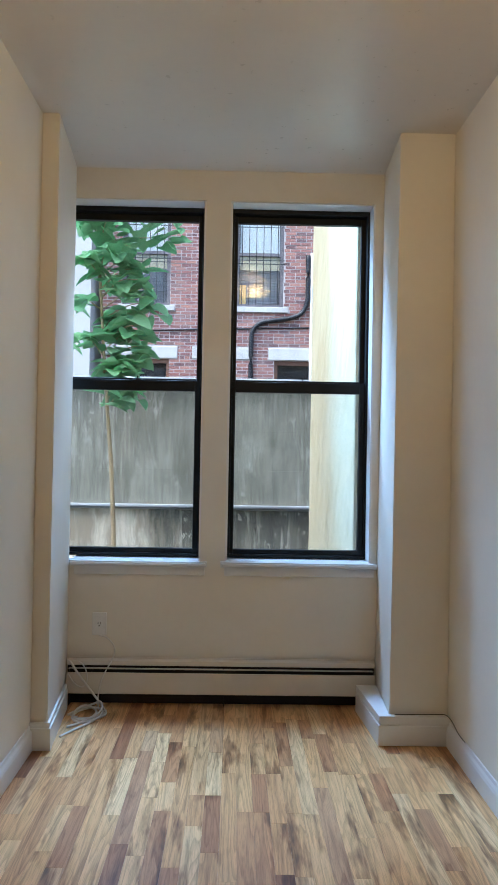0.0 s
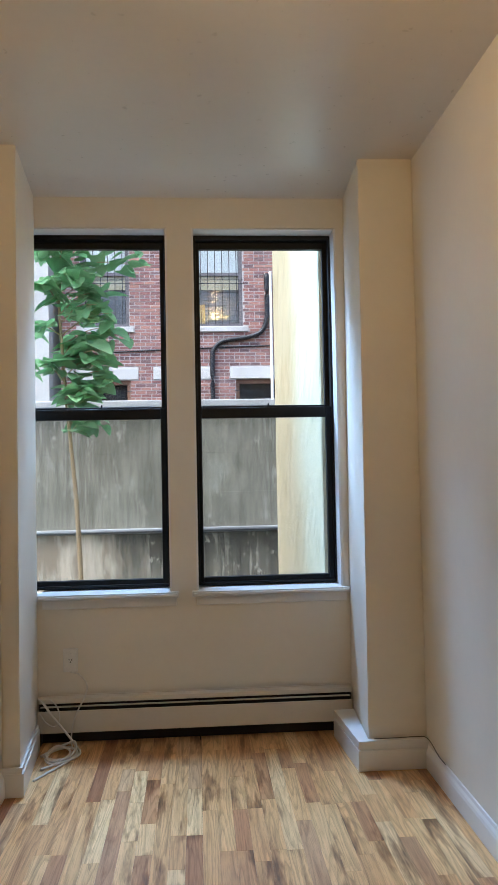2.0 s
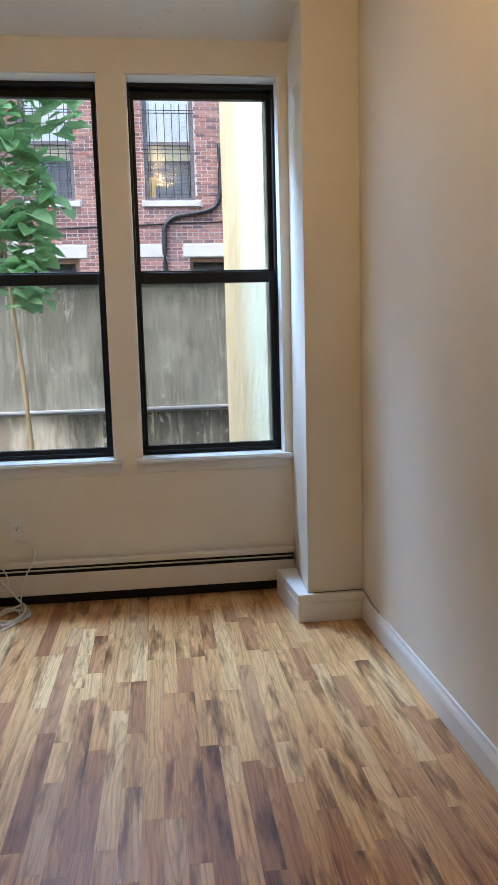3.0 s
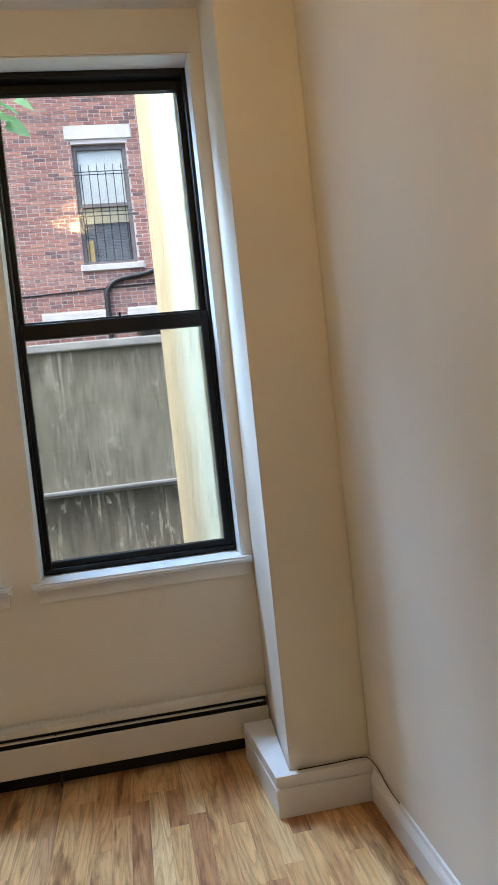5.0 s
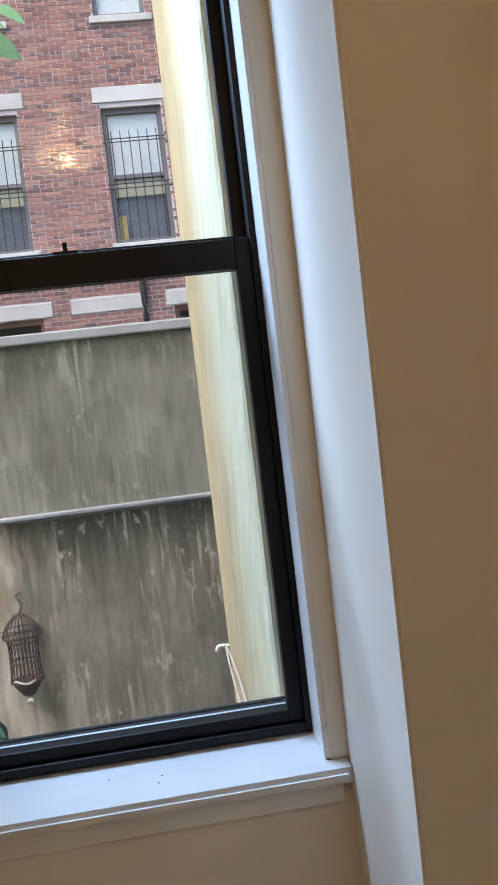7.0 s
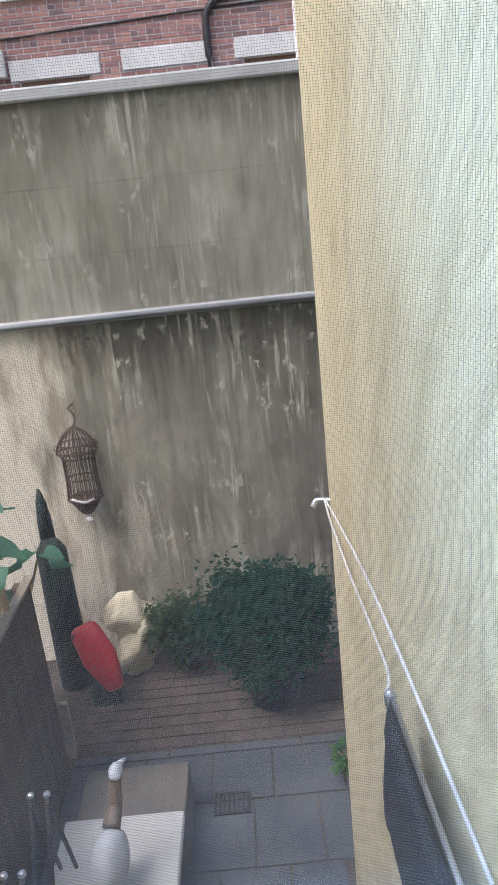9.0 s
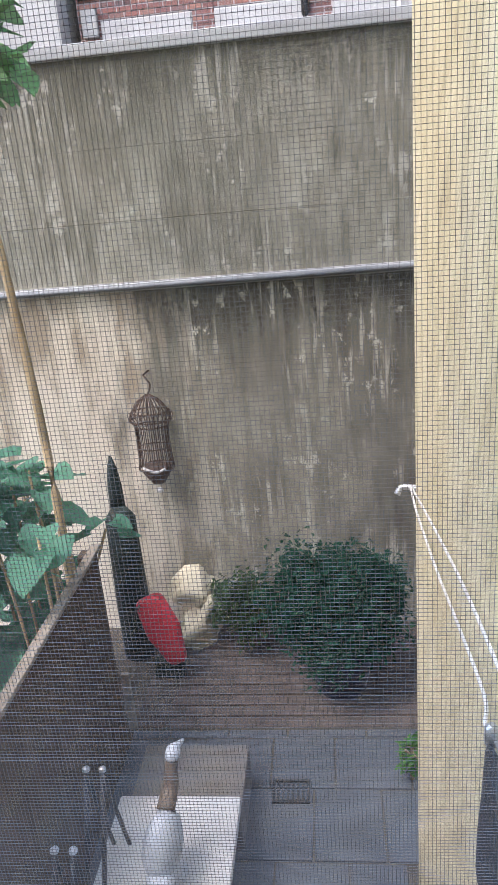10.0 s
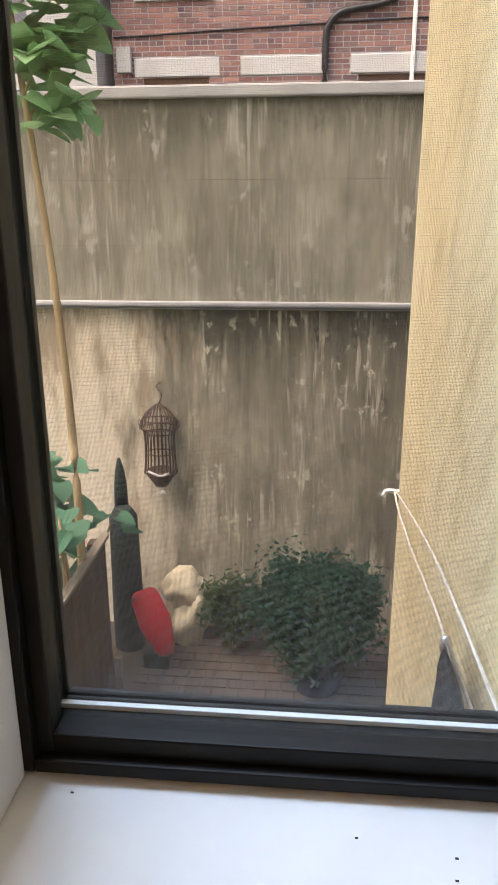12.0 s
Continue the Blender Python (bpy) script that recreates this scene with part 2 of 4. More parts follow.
ALU = mat("bare_aluminium", (0.55, 0.56, 0.58), (0.7, 0.71, 0.72), 8, 0.35, 0.05, 90, 1.0)
WHITE_METAL = mat("white_enamel", (0.78, 0.80, 0.82), (0.86, 0.88, 0.90), 6, 0.3, 0.03, 60)
# near-black: shade painted into gaps and holes, also used for sill chips
SHADE_AND_CHIP = mat("shade_and_chip_black", (0.012, 0.011, 0.010), (0.03, 0.027, 0.024), 6, 0.8, 0)
PLASTIC = mat("ivory_plastic", (0.78, 0.76, 0.71), (0.84, 0.82, 0.77), 6, 0.35, 0)
CORD = mat("white_cord", (0.70, 0.66, 0.60), (0.80, 0.77, 0.72), 10, 0.45, 0)
OAK = wood_mat()
SUBFLOOR = mat("subfloor", (0.05, 0.035, 0.022), (0.09, 0.06, 0.04), 5, 0.9)
BRICK = brick_mat()
MORTAR = mat("mortar", (0.58, 0.53, 0.51), (0.74, 0.69, 0.66), 1.2, 0.95, 0.3, 30, depth=0.004)
LIMESTONE = mat("limestone", (0.58, 0.55, 0.50), (0.74, 0.72, 0.67), 2.5, 0.8, 0.2, 20)
UPPER_CONC = concrete_mat("upper_concrete", (0.215, 0.203, 0.155), (0.31, 0.295, 0.235), (0.41, 0.392, 0.32), (0.095, 0.090, 0.066), (0.47, 0.45, 0.38), 2.06, 0.95)
LOWER_CONC = concrete_mat("old_concrete", (0.16, 0.144, 0.105), (0.27, 0.245, 0.185), (0.40, 0.37, 0.285), (0.060, 0.055, 0.038), (0.63, 0.58, 0.46), 0.54, 1.5, True)
CAP_CONC = mat("concrete_coping", (0.42, 0.42, 0.41), (0.55, 0.55, 0.54), 3, 0.85, 0.3, 30)
PIPE_GREY = mat("galvanised_pipe", (0.17, 0.18, 0.19), (0.27, 0.28, 0.29), 4, 0.6, 0.1, 30, 0.2)
STUCCO = stucco_mat()
FACADE = mat("facade_render", (0.50, 0.42, 0.25), (0.62, 0.54, 0.34), 1.5, 0.9, 0.3, 20, depth=0.006)
SLATE = mat("bluestone", (0.050, 0.058, 0.070), (0.098, 0.108, 0.122), 2.2, 0.6, 0.25, 25, depth=0.004)
SOIL = mat("soil", (0.055, 0.045, 0.035), (0.10, 0.085, 0.065), 2, 0.95, 0.5, 25, depth=0.02)
PATIO_BRICK = mat("patio_brick", (0.060, 0.046, 0.040), (0.125, 0.095, 0.080), 5, 0.85, 0.3, 30)
FENCE_WOOD = mat("weathered_fence", (0.055, 0.036, 0.024), (0.125, 0.084, 0.056), 3, 0.85, 0.3, 20, stretch=(6, 6, 0.6))
FENCE_CAP = mat("fence_cap_wood", (0.20, 0.165, 0.125), (0.32, 0.27, 0.21), 3, 0.85, 0.3, 20, stretch=(5, 0.6, 5))
ROCK = mat("pale_rock", (0.62, 0.54, 0.38), (0.80, 0.73, 0.56), 5, 0.85, 0.6, 14, depth=0.02)
RED = mat("red_plastic", (0.42, 0.016, 0.03), (0.52, 0.03, 0.045), 4, 0.4, 0.1, 30)
BLUE_POT = mat("navy_glaze", (0.006, 0.009, 0.028), (0.014, 0.02, 0.05), 5, 0.5, 0.1, 30)
MARBLE = mat("white_stone", (0.46, 0.45, 0.43), (0.60, 0.59, 0.57), 3, 0.6, 0.15, 30)
BROWN_STONE = mat("brown_stone", (0.12, 0.105, 0.09), (0.19, 0.17, 0.15), 3, 0.8, 0.3, 30)
GOOSE = mat("painted_concrete_goose", (0.36, 0.38, 0.42), (0.56, 0.59, 0.63), 6, 0.7, 0.3, 40)
GOOSE_BILL = mat("goose_neck_paint", (0.12, 0.085, 0.06), (0.20, 0.15, 0.11), 6, 0.6, 0.1)
DARK_STEEL = mat("dark_steel", (0.03, 0.03, 0.032), (0.06, 0.06, 0.062), 6, 0.45, 0.1, 40, 0.5)
BLACK_FABRIC = mat("black_fabric", (0.004, 0.004, 0.005), (0.012, 0.012, 0.014), 12, 0.75, 0.4, 60)
GREEN_METAL = mat("green_enamel", (0.012, 0.05, 0.038), (0.03, 0.10, 0.075), 4, 0.45, 0.1, 40)
DARK_GREEN = mat("dark_green_cover", (0.008, 0.016, 0.013), (0.018, 0.032, 0.026), 4, 0.7, 0.3, 30)
BARK = mat("pale_bark", (0.34, 0.24, 0.13), (0.50, 0.38, 0.22), 6, 0.8, 0.4, 30, stretch=(4, 4, 0.6))
CATALPA = leaf_mat("catalpa_leaf", (0.19, 0.43, 0.20), (0.36, 0.60, 0.33))
FIG = leaf_mat("blue_green_leaf", (0.08, 0.23, 0.15), (0.16, 0.36, 0.24))
YEW = leaf_mat("bush_leaf", (0.006, 0.046, 0.026), (0.020, 0.095, 0.055))
OLIVE = leaf_mat("olive_leaf", (0.030, 0.065, 0.025), (0.065, 0.115, 0.045))
FRESH = leaf_mat("fresh_leaf", (0.045, 0.14, 0.02), (0.08, 0.22, 0.04))
FRAME_GREY = mat("grey_window_frame", (0.16, 0.145, 0.15), (0.23, 0.21, 0.22), 5, 0.6, 0.1, 40)
FRAME_BROWN = mat("brown_window_frame", (0.24, 0.12, 0.07), (0.34, 0.18, 0.11), 5, 0.6, 0.1, 40)
BLIND = mat("grey_blind", (0.17, 0.165, 0.19), (0.24, 0.235, 0.26), 5, 0.7, 0.1, 40)
ROOM_SHADE = mat("painted_room_shade", (0.05, 0.05, 0.055), (0.10, 0.10, 0.11), 2, 0.8, 0)
SKY_WHITE_CURTAIN = mat("sky_white_curtain", (0.84, 0.85, 0.86), (0.92, 0.93, 0.94), 3, 0.8, 0.2, 20)
RUST = mat("rusty_wire", (0.07, 0.045, 0.035), (0.15, 0.10, 0.075), 12, 0.75, 0.2, 60, 0.2)
VALANCE = mat("cream_cloth", (0.60, 0.52, 0.36), (0.72, 0.64, 0.46), 5, 0.8, 0.1)
AMBER = mat("amber_cloth", (0.55, 0.36, 0.12), (0.68, 0.46, 0.18), 4, 0.8, 0)
CREAM_BLDG = mat("cream_siding", (0.55, 0.53, 0.48), (0.68, 0.66, 0.60), 1.5, 0.85, 0.2, 20)
GLASS = glass_mat("window_glass")
BLACK_METAL.node_tree.nodes["Principled BSDF"].inputs["Specular IOR Level"].default_value = 0.25

BOWL, _nt, _b = nodes_of("lit_glass_bowl")
_b.inputs["Base Color"].default_value = (0.85, 0.78, 0.62, 1)
_b.inputs["Roughness"].default_value = 0.3
_b.inputs["Emission Color"].default_value = (1.0, 0.80, 0.45, 1)
_b.inputs["Emission Strength"].default_value = 1.0
_clear = add(_nt, "ShaderNodeBsdfTransparent", Color=(1.0, 0.9, 0.7, 1))
_mx = add(_nt, "ShaderNodeMixShader", Fac=0.35)
_nt.links.new(_b.outputs[0], _mx.inputs[1])
_nt.links.new(_clear.outputs[0], _mx.inputs[2])
_nt.links.new(_mx.outputs[0], _nt.nodes["Material Output"].inputs["Surface"])
BRONZE = mat("dark_bronze", (0.03, 0.025, 0.018), (0.06, 0.05, 0.035), 8, 0.4, 0.1, 40, 0.7)


# ---- building helpers ----
def box(bm, x0, x1, y0, y1, z0, z1, bevel=0.0):
    r = bmesh.ops.create_cube(bm, size=1.0)
    vs = r["verts"]
    for v in vs:
        v.co = Vector(((x0 + x1) / 2 + v.co.x * (x1 - x0), (y0 + y1) / 2 + v.co.y * (y1 - y0), (z0 + z1) / 2 + v.co.z * (z1 - z0)))
    if bevel:
        bmesh.ops.bevel(bm, geom=list({e for v in vs for e in v.link_edges}), offset=bevel, segments=2, affect="EDGES", profile=0.5)
    return bm


def boxes(*specs, bevel=0.0):
    bm = bmesh.new()
    for s in specs:
        box(bm, *s, bevel=bevel)
    return bm


def tube(bm, pts, r, sides=8, caps=True):
    """A round bar along points; r is one radius or one for each point."""
    pts = [Vector(p) for p in pts]
    rs = r if isinstance(r, (list, tuple)) else [r] * len(pts)
    rings = []
    for i, p in enumerate(pts):
        d = (pts[min(i + 1, len(pts) - 1)] - pts[max(i - 1, 0)]).normalized()
        q = d.to_track_quat("Z", "Y")
        rings.append([bm.verts.new(p + q @ Vector((rs[i] * math.cos(a), rs[i] * math.sin(a), 0))) for a in (2 * math.pi * k / sides for k in range(sides))])
    for a, b in zip(rings, rings[1:]):
        for k in range(sides):
            f = bm.faces.new((a[k], a[(k + 1) % sides], b[(k + 1) % sides], b[k]))
            f.smooth = True
    if caps:
        bm.faces.new(rings[0][::-1])
        bm.faces.new(rings[-1])
    return bm


def lathe(bm, centre, profile, sides=24):
    """A turned body about the vertical through centre; profile: (radius, height) from the bottom up."""
    cx, cy, cz = centre
    rings = [[bm.verts.new((cx + r * math.cos(2 * math.pi * k / sides), cy + r * math.sin(2 * math.pi * k / sides), cz + h)) for k in range(sides)] for r, h in profile]
    for a, b in zip(rings, rings[1:]):
        for k in range(sides):
            bm.faces.new((a[k], a[(k + 1) % sides], b[(k + 1) % sides], b[k])).smooth = True
    bm.faces.new(rings[0][::-1])
    bm.faces.new(rings[-1])
    return bm


def smooth_path(pts, n=10):
    """Catmull-Rom points through pts."""
    P = [Vector(p) for p in pts]
    P = [2 * P[0] - P[1]] + P + [2 * P[-1] - P[-2]]
    out = []
    for i in range(1, len(P) - 2):
        a, b, c, d = P[i - 1:i + 3]
        for k in range(n):
            t = k / n
            out.append(0.5 * (2 * b + (c - a) * t + (2 * a - 5 * b + 4 * c - d) * t * t + (3 * b - a - 3 * c + d) * t ** 3))
    return out + [P[-2]]


def blob(bm, centre, size, seed, rough=0.18, freq=2.5, turn=(0, 0, 0), sub=3):
    r = bmesh.ops.create_icosphere(bm, subdivisions=sub, radius=1.0)
    m = Matrix.Translation(centre) @ Euler(turn).to_matrix().to_4x4() @ Matrix.Diagonal((*size, 1))
    for v in r["verts"]:
        n = noise.noise(v.co * freq + Vector((seed * 7.1, seed * 3.3, seed)))
        v.co = m @ (v.co * (1 + rough * n))
        for f in v.link_faces:
            f.smooth = True
    return bm


def link(name, bm, material):
    me = bpy.data.meshes.new(name)
    bm.normal_update()
    bm.to_mesh(me)
    bm.free()
    me.materials.append(material)
    return new(name, me)


def part(name, bm, material, parent, label=""):
    ob = link(name, bm, material)
    ob.parent = parent
    ob.matrix_parent_inverse = Matrix.Translation(-parent.location)
    return tagged(ob, label)


def thing(name, at, label, category, group="", kind=""):
    ob = new(name)
    ob.empty_display_size = 0.1
    ob.location = at
    return tagged(ob, label, category, group, kind)


def solid(name, bm, material, label, category, group="", kind=""):
    return tagged(link(name, bm, material), label, category, group, kind)


# ---- the room ----
CEIL, LEFT, RIGHT, BACK, WIN, OUT = 2.674, -0.70, 1.085, -2.0, 3.895, 4.16
GROUND = -2.27
SILL, HEAD = 0.71, 2.522
L0, L1, R0, R1 = -0.765, -0.028, 0.094, 0.828

floor = solid("floor", boxes((LEFT, RIGHT, BACK, WIN, -0.16, -0.012)), SUBFLOOR, "strip oak floor of mixed honey and brown boards", "floor", kind="structure")
solid("ceiling", boxes((LEFT - 0.2, RIGHT + 0.2, BACK - 0.2, WIN, CEIL, CEIL + 0.2)), CEIL_PAINT, "smooth white painted ceiling with a soft sheen", "ceiling", kind="structure")
solid("wall_west", boxes((LEFT - 0.2, LEFT, BACK, WIN, 0, CEIL)), WALL_PAINT, "cream painted plaster wall", "wall", kind="structure")
solid("wall_east", boxes((RIGHT, RIGHT + 0.2, BACK, WIN, 0, CEIL)), WALL_PAINT, "cream painted plaster wall", "wall", kind="structure")
solid("wall_south", boxes((LEFT - 0.2, RIGHT + 0.2, BACK - 0.2, BACK, 0, CEIL)), WALL_PAINT, "cream painted plaster wall", "wall", kind="structure")
solid("wall_north", boxes((-1.2, 1.4, WIN, OUT, -0.2, SILL - 0.03), (-1.2, 1.4, WIN, OUT, HEAD, 2.9), (-1.2, L0, WIN, OUT, SILL - 0.03, HEAD),
                          (L1, R0, WIN, OUT, SILL - 0.03, HEAD), (R1, 1.4, WIN, OUT, SILL - 0.03, HEAD)), WALL_PAINT,
      "cream painted window wall with two openings", "wall", kind="structure")
# never in view; added for its effect on light, kept low over the yard
solid("facade", boxes((-5, 1.4, OUT - 0.2, OUT, -3, -0.2), (-5, 1.4, OUT - 0.2, OUT, 2.9, 4.4), (-5, -1.2, OUT - 0.2, OUT, -0.2, 2.9)), FACADE,
      "unseen rear house wall added around the windows to shape the light", "wall", kind="structure")


def prism(corners, z0, z1, bevel=0.004, lean=0.0):
    """An upright block over corners; lean shifts the free side sideways with height."""
    bm = bmesh.new()
    lo = [bm.verts.new((x, y, z0)) for x, y in corners]
    f = bm.faces.new(lo)
    up = bmesh.ops.extrude_face_region(bm, geom=[f])
    for v in up["geom"]:
        if isinstance(v, bmesh.types.BMVert):
            v.co.z = z1
            if abs(v.co.x) < 1.0:
                v.co.x += lean * (z1 - z0)
    bmesh.ops.recalc_face_normals(bm, faces=bm.faces)
    if bevel:
        bmesh.ops.bevel(bm, geom=[e for e in bm.edges if abs(e.verts[0].co.z - e.verts[1].co.z) > 0.5], offset=bevel, segments=2, affect="EDGES")
    return bm


solid("wall_pier_east", prism([(0.828, 3.412), (RIGHT, 3.412), (RIGHT, WIN), (0.856, WIN)], 0.002, CEIL, lean=0.005), WALL_PAINT,
      "cream painted pier beside the window bay", "wall", kind="structure")
solid("wall_pier_west", prism([(LEFT, 3.31), (-0.628, 3.31), (-0.682, WIN), (LEFT, WIN)], 0.002, CEIL), WALL_PAINT,
      "narrow cream painted pier beside the window bay", "wall", kind="structure")


def moulding(profile, a, b, side):
    """A skirting from a to b with the profile (out, up); side turns it to the room."""
    bm = bmesh.new()
    a, b = Vector((*a, 0)), Vector((*b, 0))
    d = (b - a).normalized()
    o = Vector((-d.y, d.x, 0)) * side
    ends = [[bm.verts.new(p + o * u + Vector((0, 0, h))) for u, h in profile] for p in (a, b)]
    n = len(profile)
    for k in range(n):
        bm.faces.new((ends[0][k], ends[0][(k + 1) % n], ends[1][(k + 1) % n], ends[1][k]))
    bm.faces.new(ends[0][::-1])
    bm.faces.new(ends[1])
    bmesh.ops.recalc_face_normals(bm, faces=bm.faces)
    return bm


SKIRT = [(0, 0.002), (0.016, 0.002), (0.016, 0.070), (0.013, 0.082), (0.007, 0.092), (0.005, 0.104), (0, 0.106)]
solid("baseboard_east", moulding(SKIRT, (RIGHT, BACK), (RIGHT, 3.378), 1), TRIM_PAINT, "white painted skirting board", "baseboard", kind="structure")
solid("baseboard_west", moulding(SKIRT, (LEFT, BACK), (LEFT, 3.29), -1), TRIM_PAINT, "white painted skirting board", "baseboard", kind="structure")
solid("baseboard_south", moulding(SKIRT, (LEFT + 0.02, BACK), (RIGHT - 0.02, BACK), 1), TRIM_PAINT, "white painted skirting board", "baseboard", kind="structure")
plinth = thing("trim_plinth", (0.93, 3.6, 0), "thick painted plinth block round the foot of the pier", "baseboard", kind="structure")
part("plinth_base", prism([(0.776, 3.380), (RIGHT, 3.380), (RIGHT, 3.409), (0.825, 3.409), (0.847, 3.80), (0.746, 3.80)], 0.002, 0.088, 0), TRIM_PAINT, plinth)
part("plinth_band", prism([(0.786, 3.386), (RIGHT, 3.386), (RIGHT, 3.409), (0.825, 3.409), (0.847, 3.80), (0.756, 3.80)], 0.088, 0.096, 0), TRIM_PAINT, plinth)
part("plinth_top", prism([(0.778, 3.382), (RIGHT, 3.382), (RIGHT, 3.409), (0.825, 3.409), (0.847, 3.80), (0.748, 3.80)], 0.096, 0.128, 0), TRIM_PAINT, plinth)
plinth_w = thing("trim_plinth", (-0.65, 3.5, 0), "painted skirting round the foot of the narrow pier", "baseboard", kind="structure")
part("plinth_base", prism([(LEFT, 3.292), (-0.610, 3.292), (-0.655, 3.80), (-0.671, 3.80), (-0.626, 3.307), (LEFT, 3.307)], 0.002, 0.095, 0), TRIM_PAINT, plinth_w)
part("plinth_top", prism([(LEFT, 3.296), (-0.616, 3.296), (-0.660, 3.80), (-0.671, 3.80), (-0.626, 3.307), (LEFT, 3.307)], 0.095, 0.118, 0), TRIM_PAINT, plinth_w)


# ---- windows ----
def sash(parent, name, x0, x1, z0, z1, y0, y1, left, right, bottom, top, label):
    s = part(name, boxes((x0, x0 + left, y0, y1, z0, z1), (x1 - right, x1, y0, y1, z0, z1), (x0 + left, x1 - right, y0, y1, z0, z0 + bottom),
                         (x0 + left, x1 - right, y0, y1, z1 - top, z1), bevel=0.0025), BLACK_METAL, parent, label)
    ym = (y0 + y1) / 2
    pane = part("pane", boxes((x0 + left - 0.002, x1 - right + 0.002, ym - 0.001, ym + 0.001, z0 + bottom - 0.002, z1 - top + 0.002)), GLASS, s, "clear glass pane")
    pane.visible_shadow = False
    return s


def screen_bm(x0, x1, z0, z1, y):
    """Insect screen: every wire of the weave."""
    pitch, r = 0.00138, 0.000062
    co, faces = [], []

    def bar(a0, a1, b0, b1, c0, c1):
        k = len(co)
        co.extend([(a0, b0, c0), (a1, b0, c0), (a1, b1, c0), (a0, b1, c0), (a0, b0, c1), (a1, b0, c1), (a1, b1, c1), (a0, b1, c1)])
        faces.extend([(k, k + 1, k + 5, k + 4), (k + 1, k + 2, k + 6, k + 5), (k + 2, k + 3, k + 7, k + 6), (k + 3, k, k + 4, k + 7)])
    for i in range(int((x1 - x0) / pitch)):
        x = x0 + i * pitch
        bar(x - r, x + r, y - r, y + r, z0, z1)
    for i in range(int((z1 - z0) / pitch)):
        z = z0 + i * pitch
        k = len(co)
        co.extend([(x0, y - r, z - r), (x0, y + r, z - r), (x0, y + r, z + r), (x0, y - r, z + r), (x1, y - r, z - r), (x1, y + r, z - r), (x1, y + r, z + r), (x1, y - r, z + r)])
        faces.extend([(k, k + 1, k + 5, k + 4), (k + 1, k + 2, k + 6, k + 5), (k + 2, k + 3, k + 7, k + 6), (k + 3, k, k + 4, k + 7)])
    me = bpy.data.meshes.new("screen_mesh")
    me.from_pydata(co, [], faces)
    return me


def window(name, x0, x1, sill_x0, sill_x1):
    w = thing(name, ((x0 + x1) / 2, 4.0, SILL), "black metal double-hung sash window with an insect screen", "window", "windows of the room", "structure")
    fz0, fz1 = SILL + 0.004, HEAD - 0.005
    part("window_frame", boxes((x0, x0 + 0.016, 4.0, 4.12, fz0, fz1), (x1 - 0.016, x1, 4.0, 4.12, fz0, fz1), (x0 + 0.016, x1 - 0.016, 4.0, 4.12, fz1 - 0.022, fz1),
                               (x0 + 0.016, x1 - 0.016, 4.0, 4.12, fz0, fz0 + 0.016), bevel=0.002), BLACK_METAL, w)
    i0, i1 = x0 + 0.016, x1 - 0.016
    sash(w, "lower_sash", i0, i1, fz0 + 0.016, 1.622, 4.012, 4.045, 0.018, 0.028, 0.024, 0.054, "black lower sash")
    up = sash(w, "upper_sash", i0, i1, 1.590, fz1 - 0.022, 4.052, 4.085, 0.018, 0.024, 0.045, 0.034, "black upper sash")
    xm = (x0 + x1) / 2 + 0.02
    part("sash_lock", boxes((xm - 0.022, xm + 0.022, 4.016, 4.042, 1.622, 1.628), (xm - 0.004, xm + 0.004, 4.02, 4.03, 1.628, 1.644), bevel=0.0015), BLACK_METAL, w)
    part("sill_strip", boxes((i0, i1, 4.084, 4.092, fz0 + 0.016, fz0 + 0.0225), bevel=0.001), WHITE_METAL, w, "white metal strip under the screen")
    sf = part("screen_frame", boxes((i0, i0 + 0.006, 4.096, 4.106, fz0 + 0.025, 1.63), (i1 - 0.006, i1, 4.096, 4.106, fz0 + 0.025, 1.63),
                                    (i0 + 0.006, i1 - 0.006, 4.096, 4.106, fz0 + 0.025, fz0 + 0.029), (i0 + 0.006, i1 - 0.006, 4.096, 4.106, 1.612, 1.63)), BLACK_METAL, w)
    me = screen_bm(i0 + 0.006, i1 - 0.006, fz0 + 0.029, 1.612, 4.101)
    me.materials.append(SCREEN_WIRE)
    sm = new("screen_mesh", me)
    sm.parent = sf
    tagged(sm, "fine grey insect mesh", kind="stuff")
    a0, a1 = max(x0 + 0.002, sill_x0 + 0.001), min(x1 - 0.002, sill_x1 - 0.001)
    board = prism([(sill_x0, 3.852), (sill_x1, 3.852), (sill_x1, 3.8935), (a1, 3.8935), (a1, 4.11), (a0, 4.11), (a0, 3.8935), (sill_x0, 3.8935)], SILL - 0.028, SILL - 0.002, 0)
    front = [e for e in board.edges if abs(e.verts[0].co.y - 3.852) < 1e-4 and abs(e.verts[1].co.y - 3.852) < 1e-4]
    bmesh.ops.bevel(board, geom=front, offset=0.008, segments=3, affect="EDGES")
    part("window_sill", board, SILL_PAINT, w, "white painted sill board with a rounded nosing")
    part("apron", boxes((sill_x0 + 0.02, sill_x1 - 0.012, 3.882, 3.893, SILL - 0.072, SILL - 0.029), bevel=0.003), TRIM_PAINT, w)
    # painted stops that line the reveal
    part("reveal_stop", boxes((x0 - 0.008, x0 + 0.005, 3.897, 3.999, SILL, HEAD - 0.002)), TRIM_PAINT, w)
    part("reveal_stop", boxes((x1 - 0.005, x1 + 0.008, 3.897, 3.999, SILL, HEAD - 0.002)), TRIM_PAINT, w)
    part("reveal_head", boxes((x0 + 0.008, x1 - 0.008, 3.90, 3.999, HEAD - 0.006, HEAD - 0.001)), TRIM_PAINT, w)
    return w


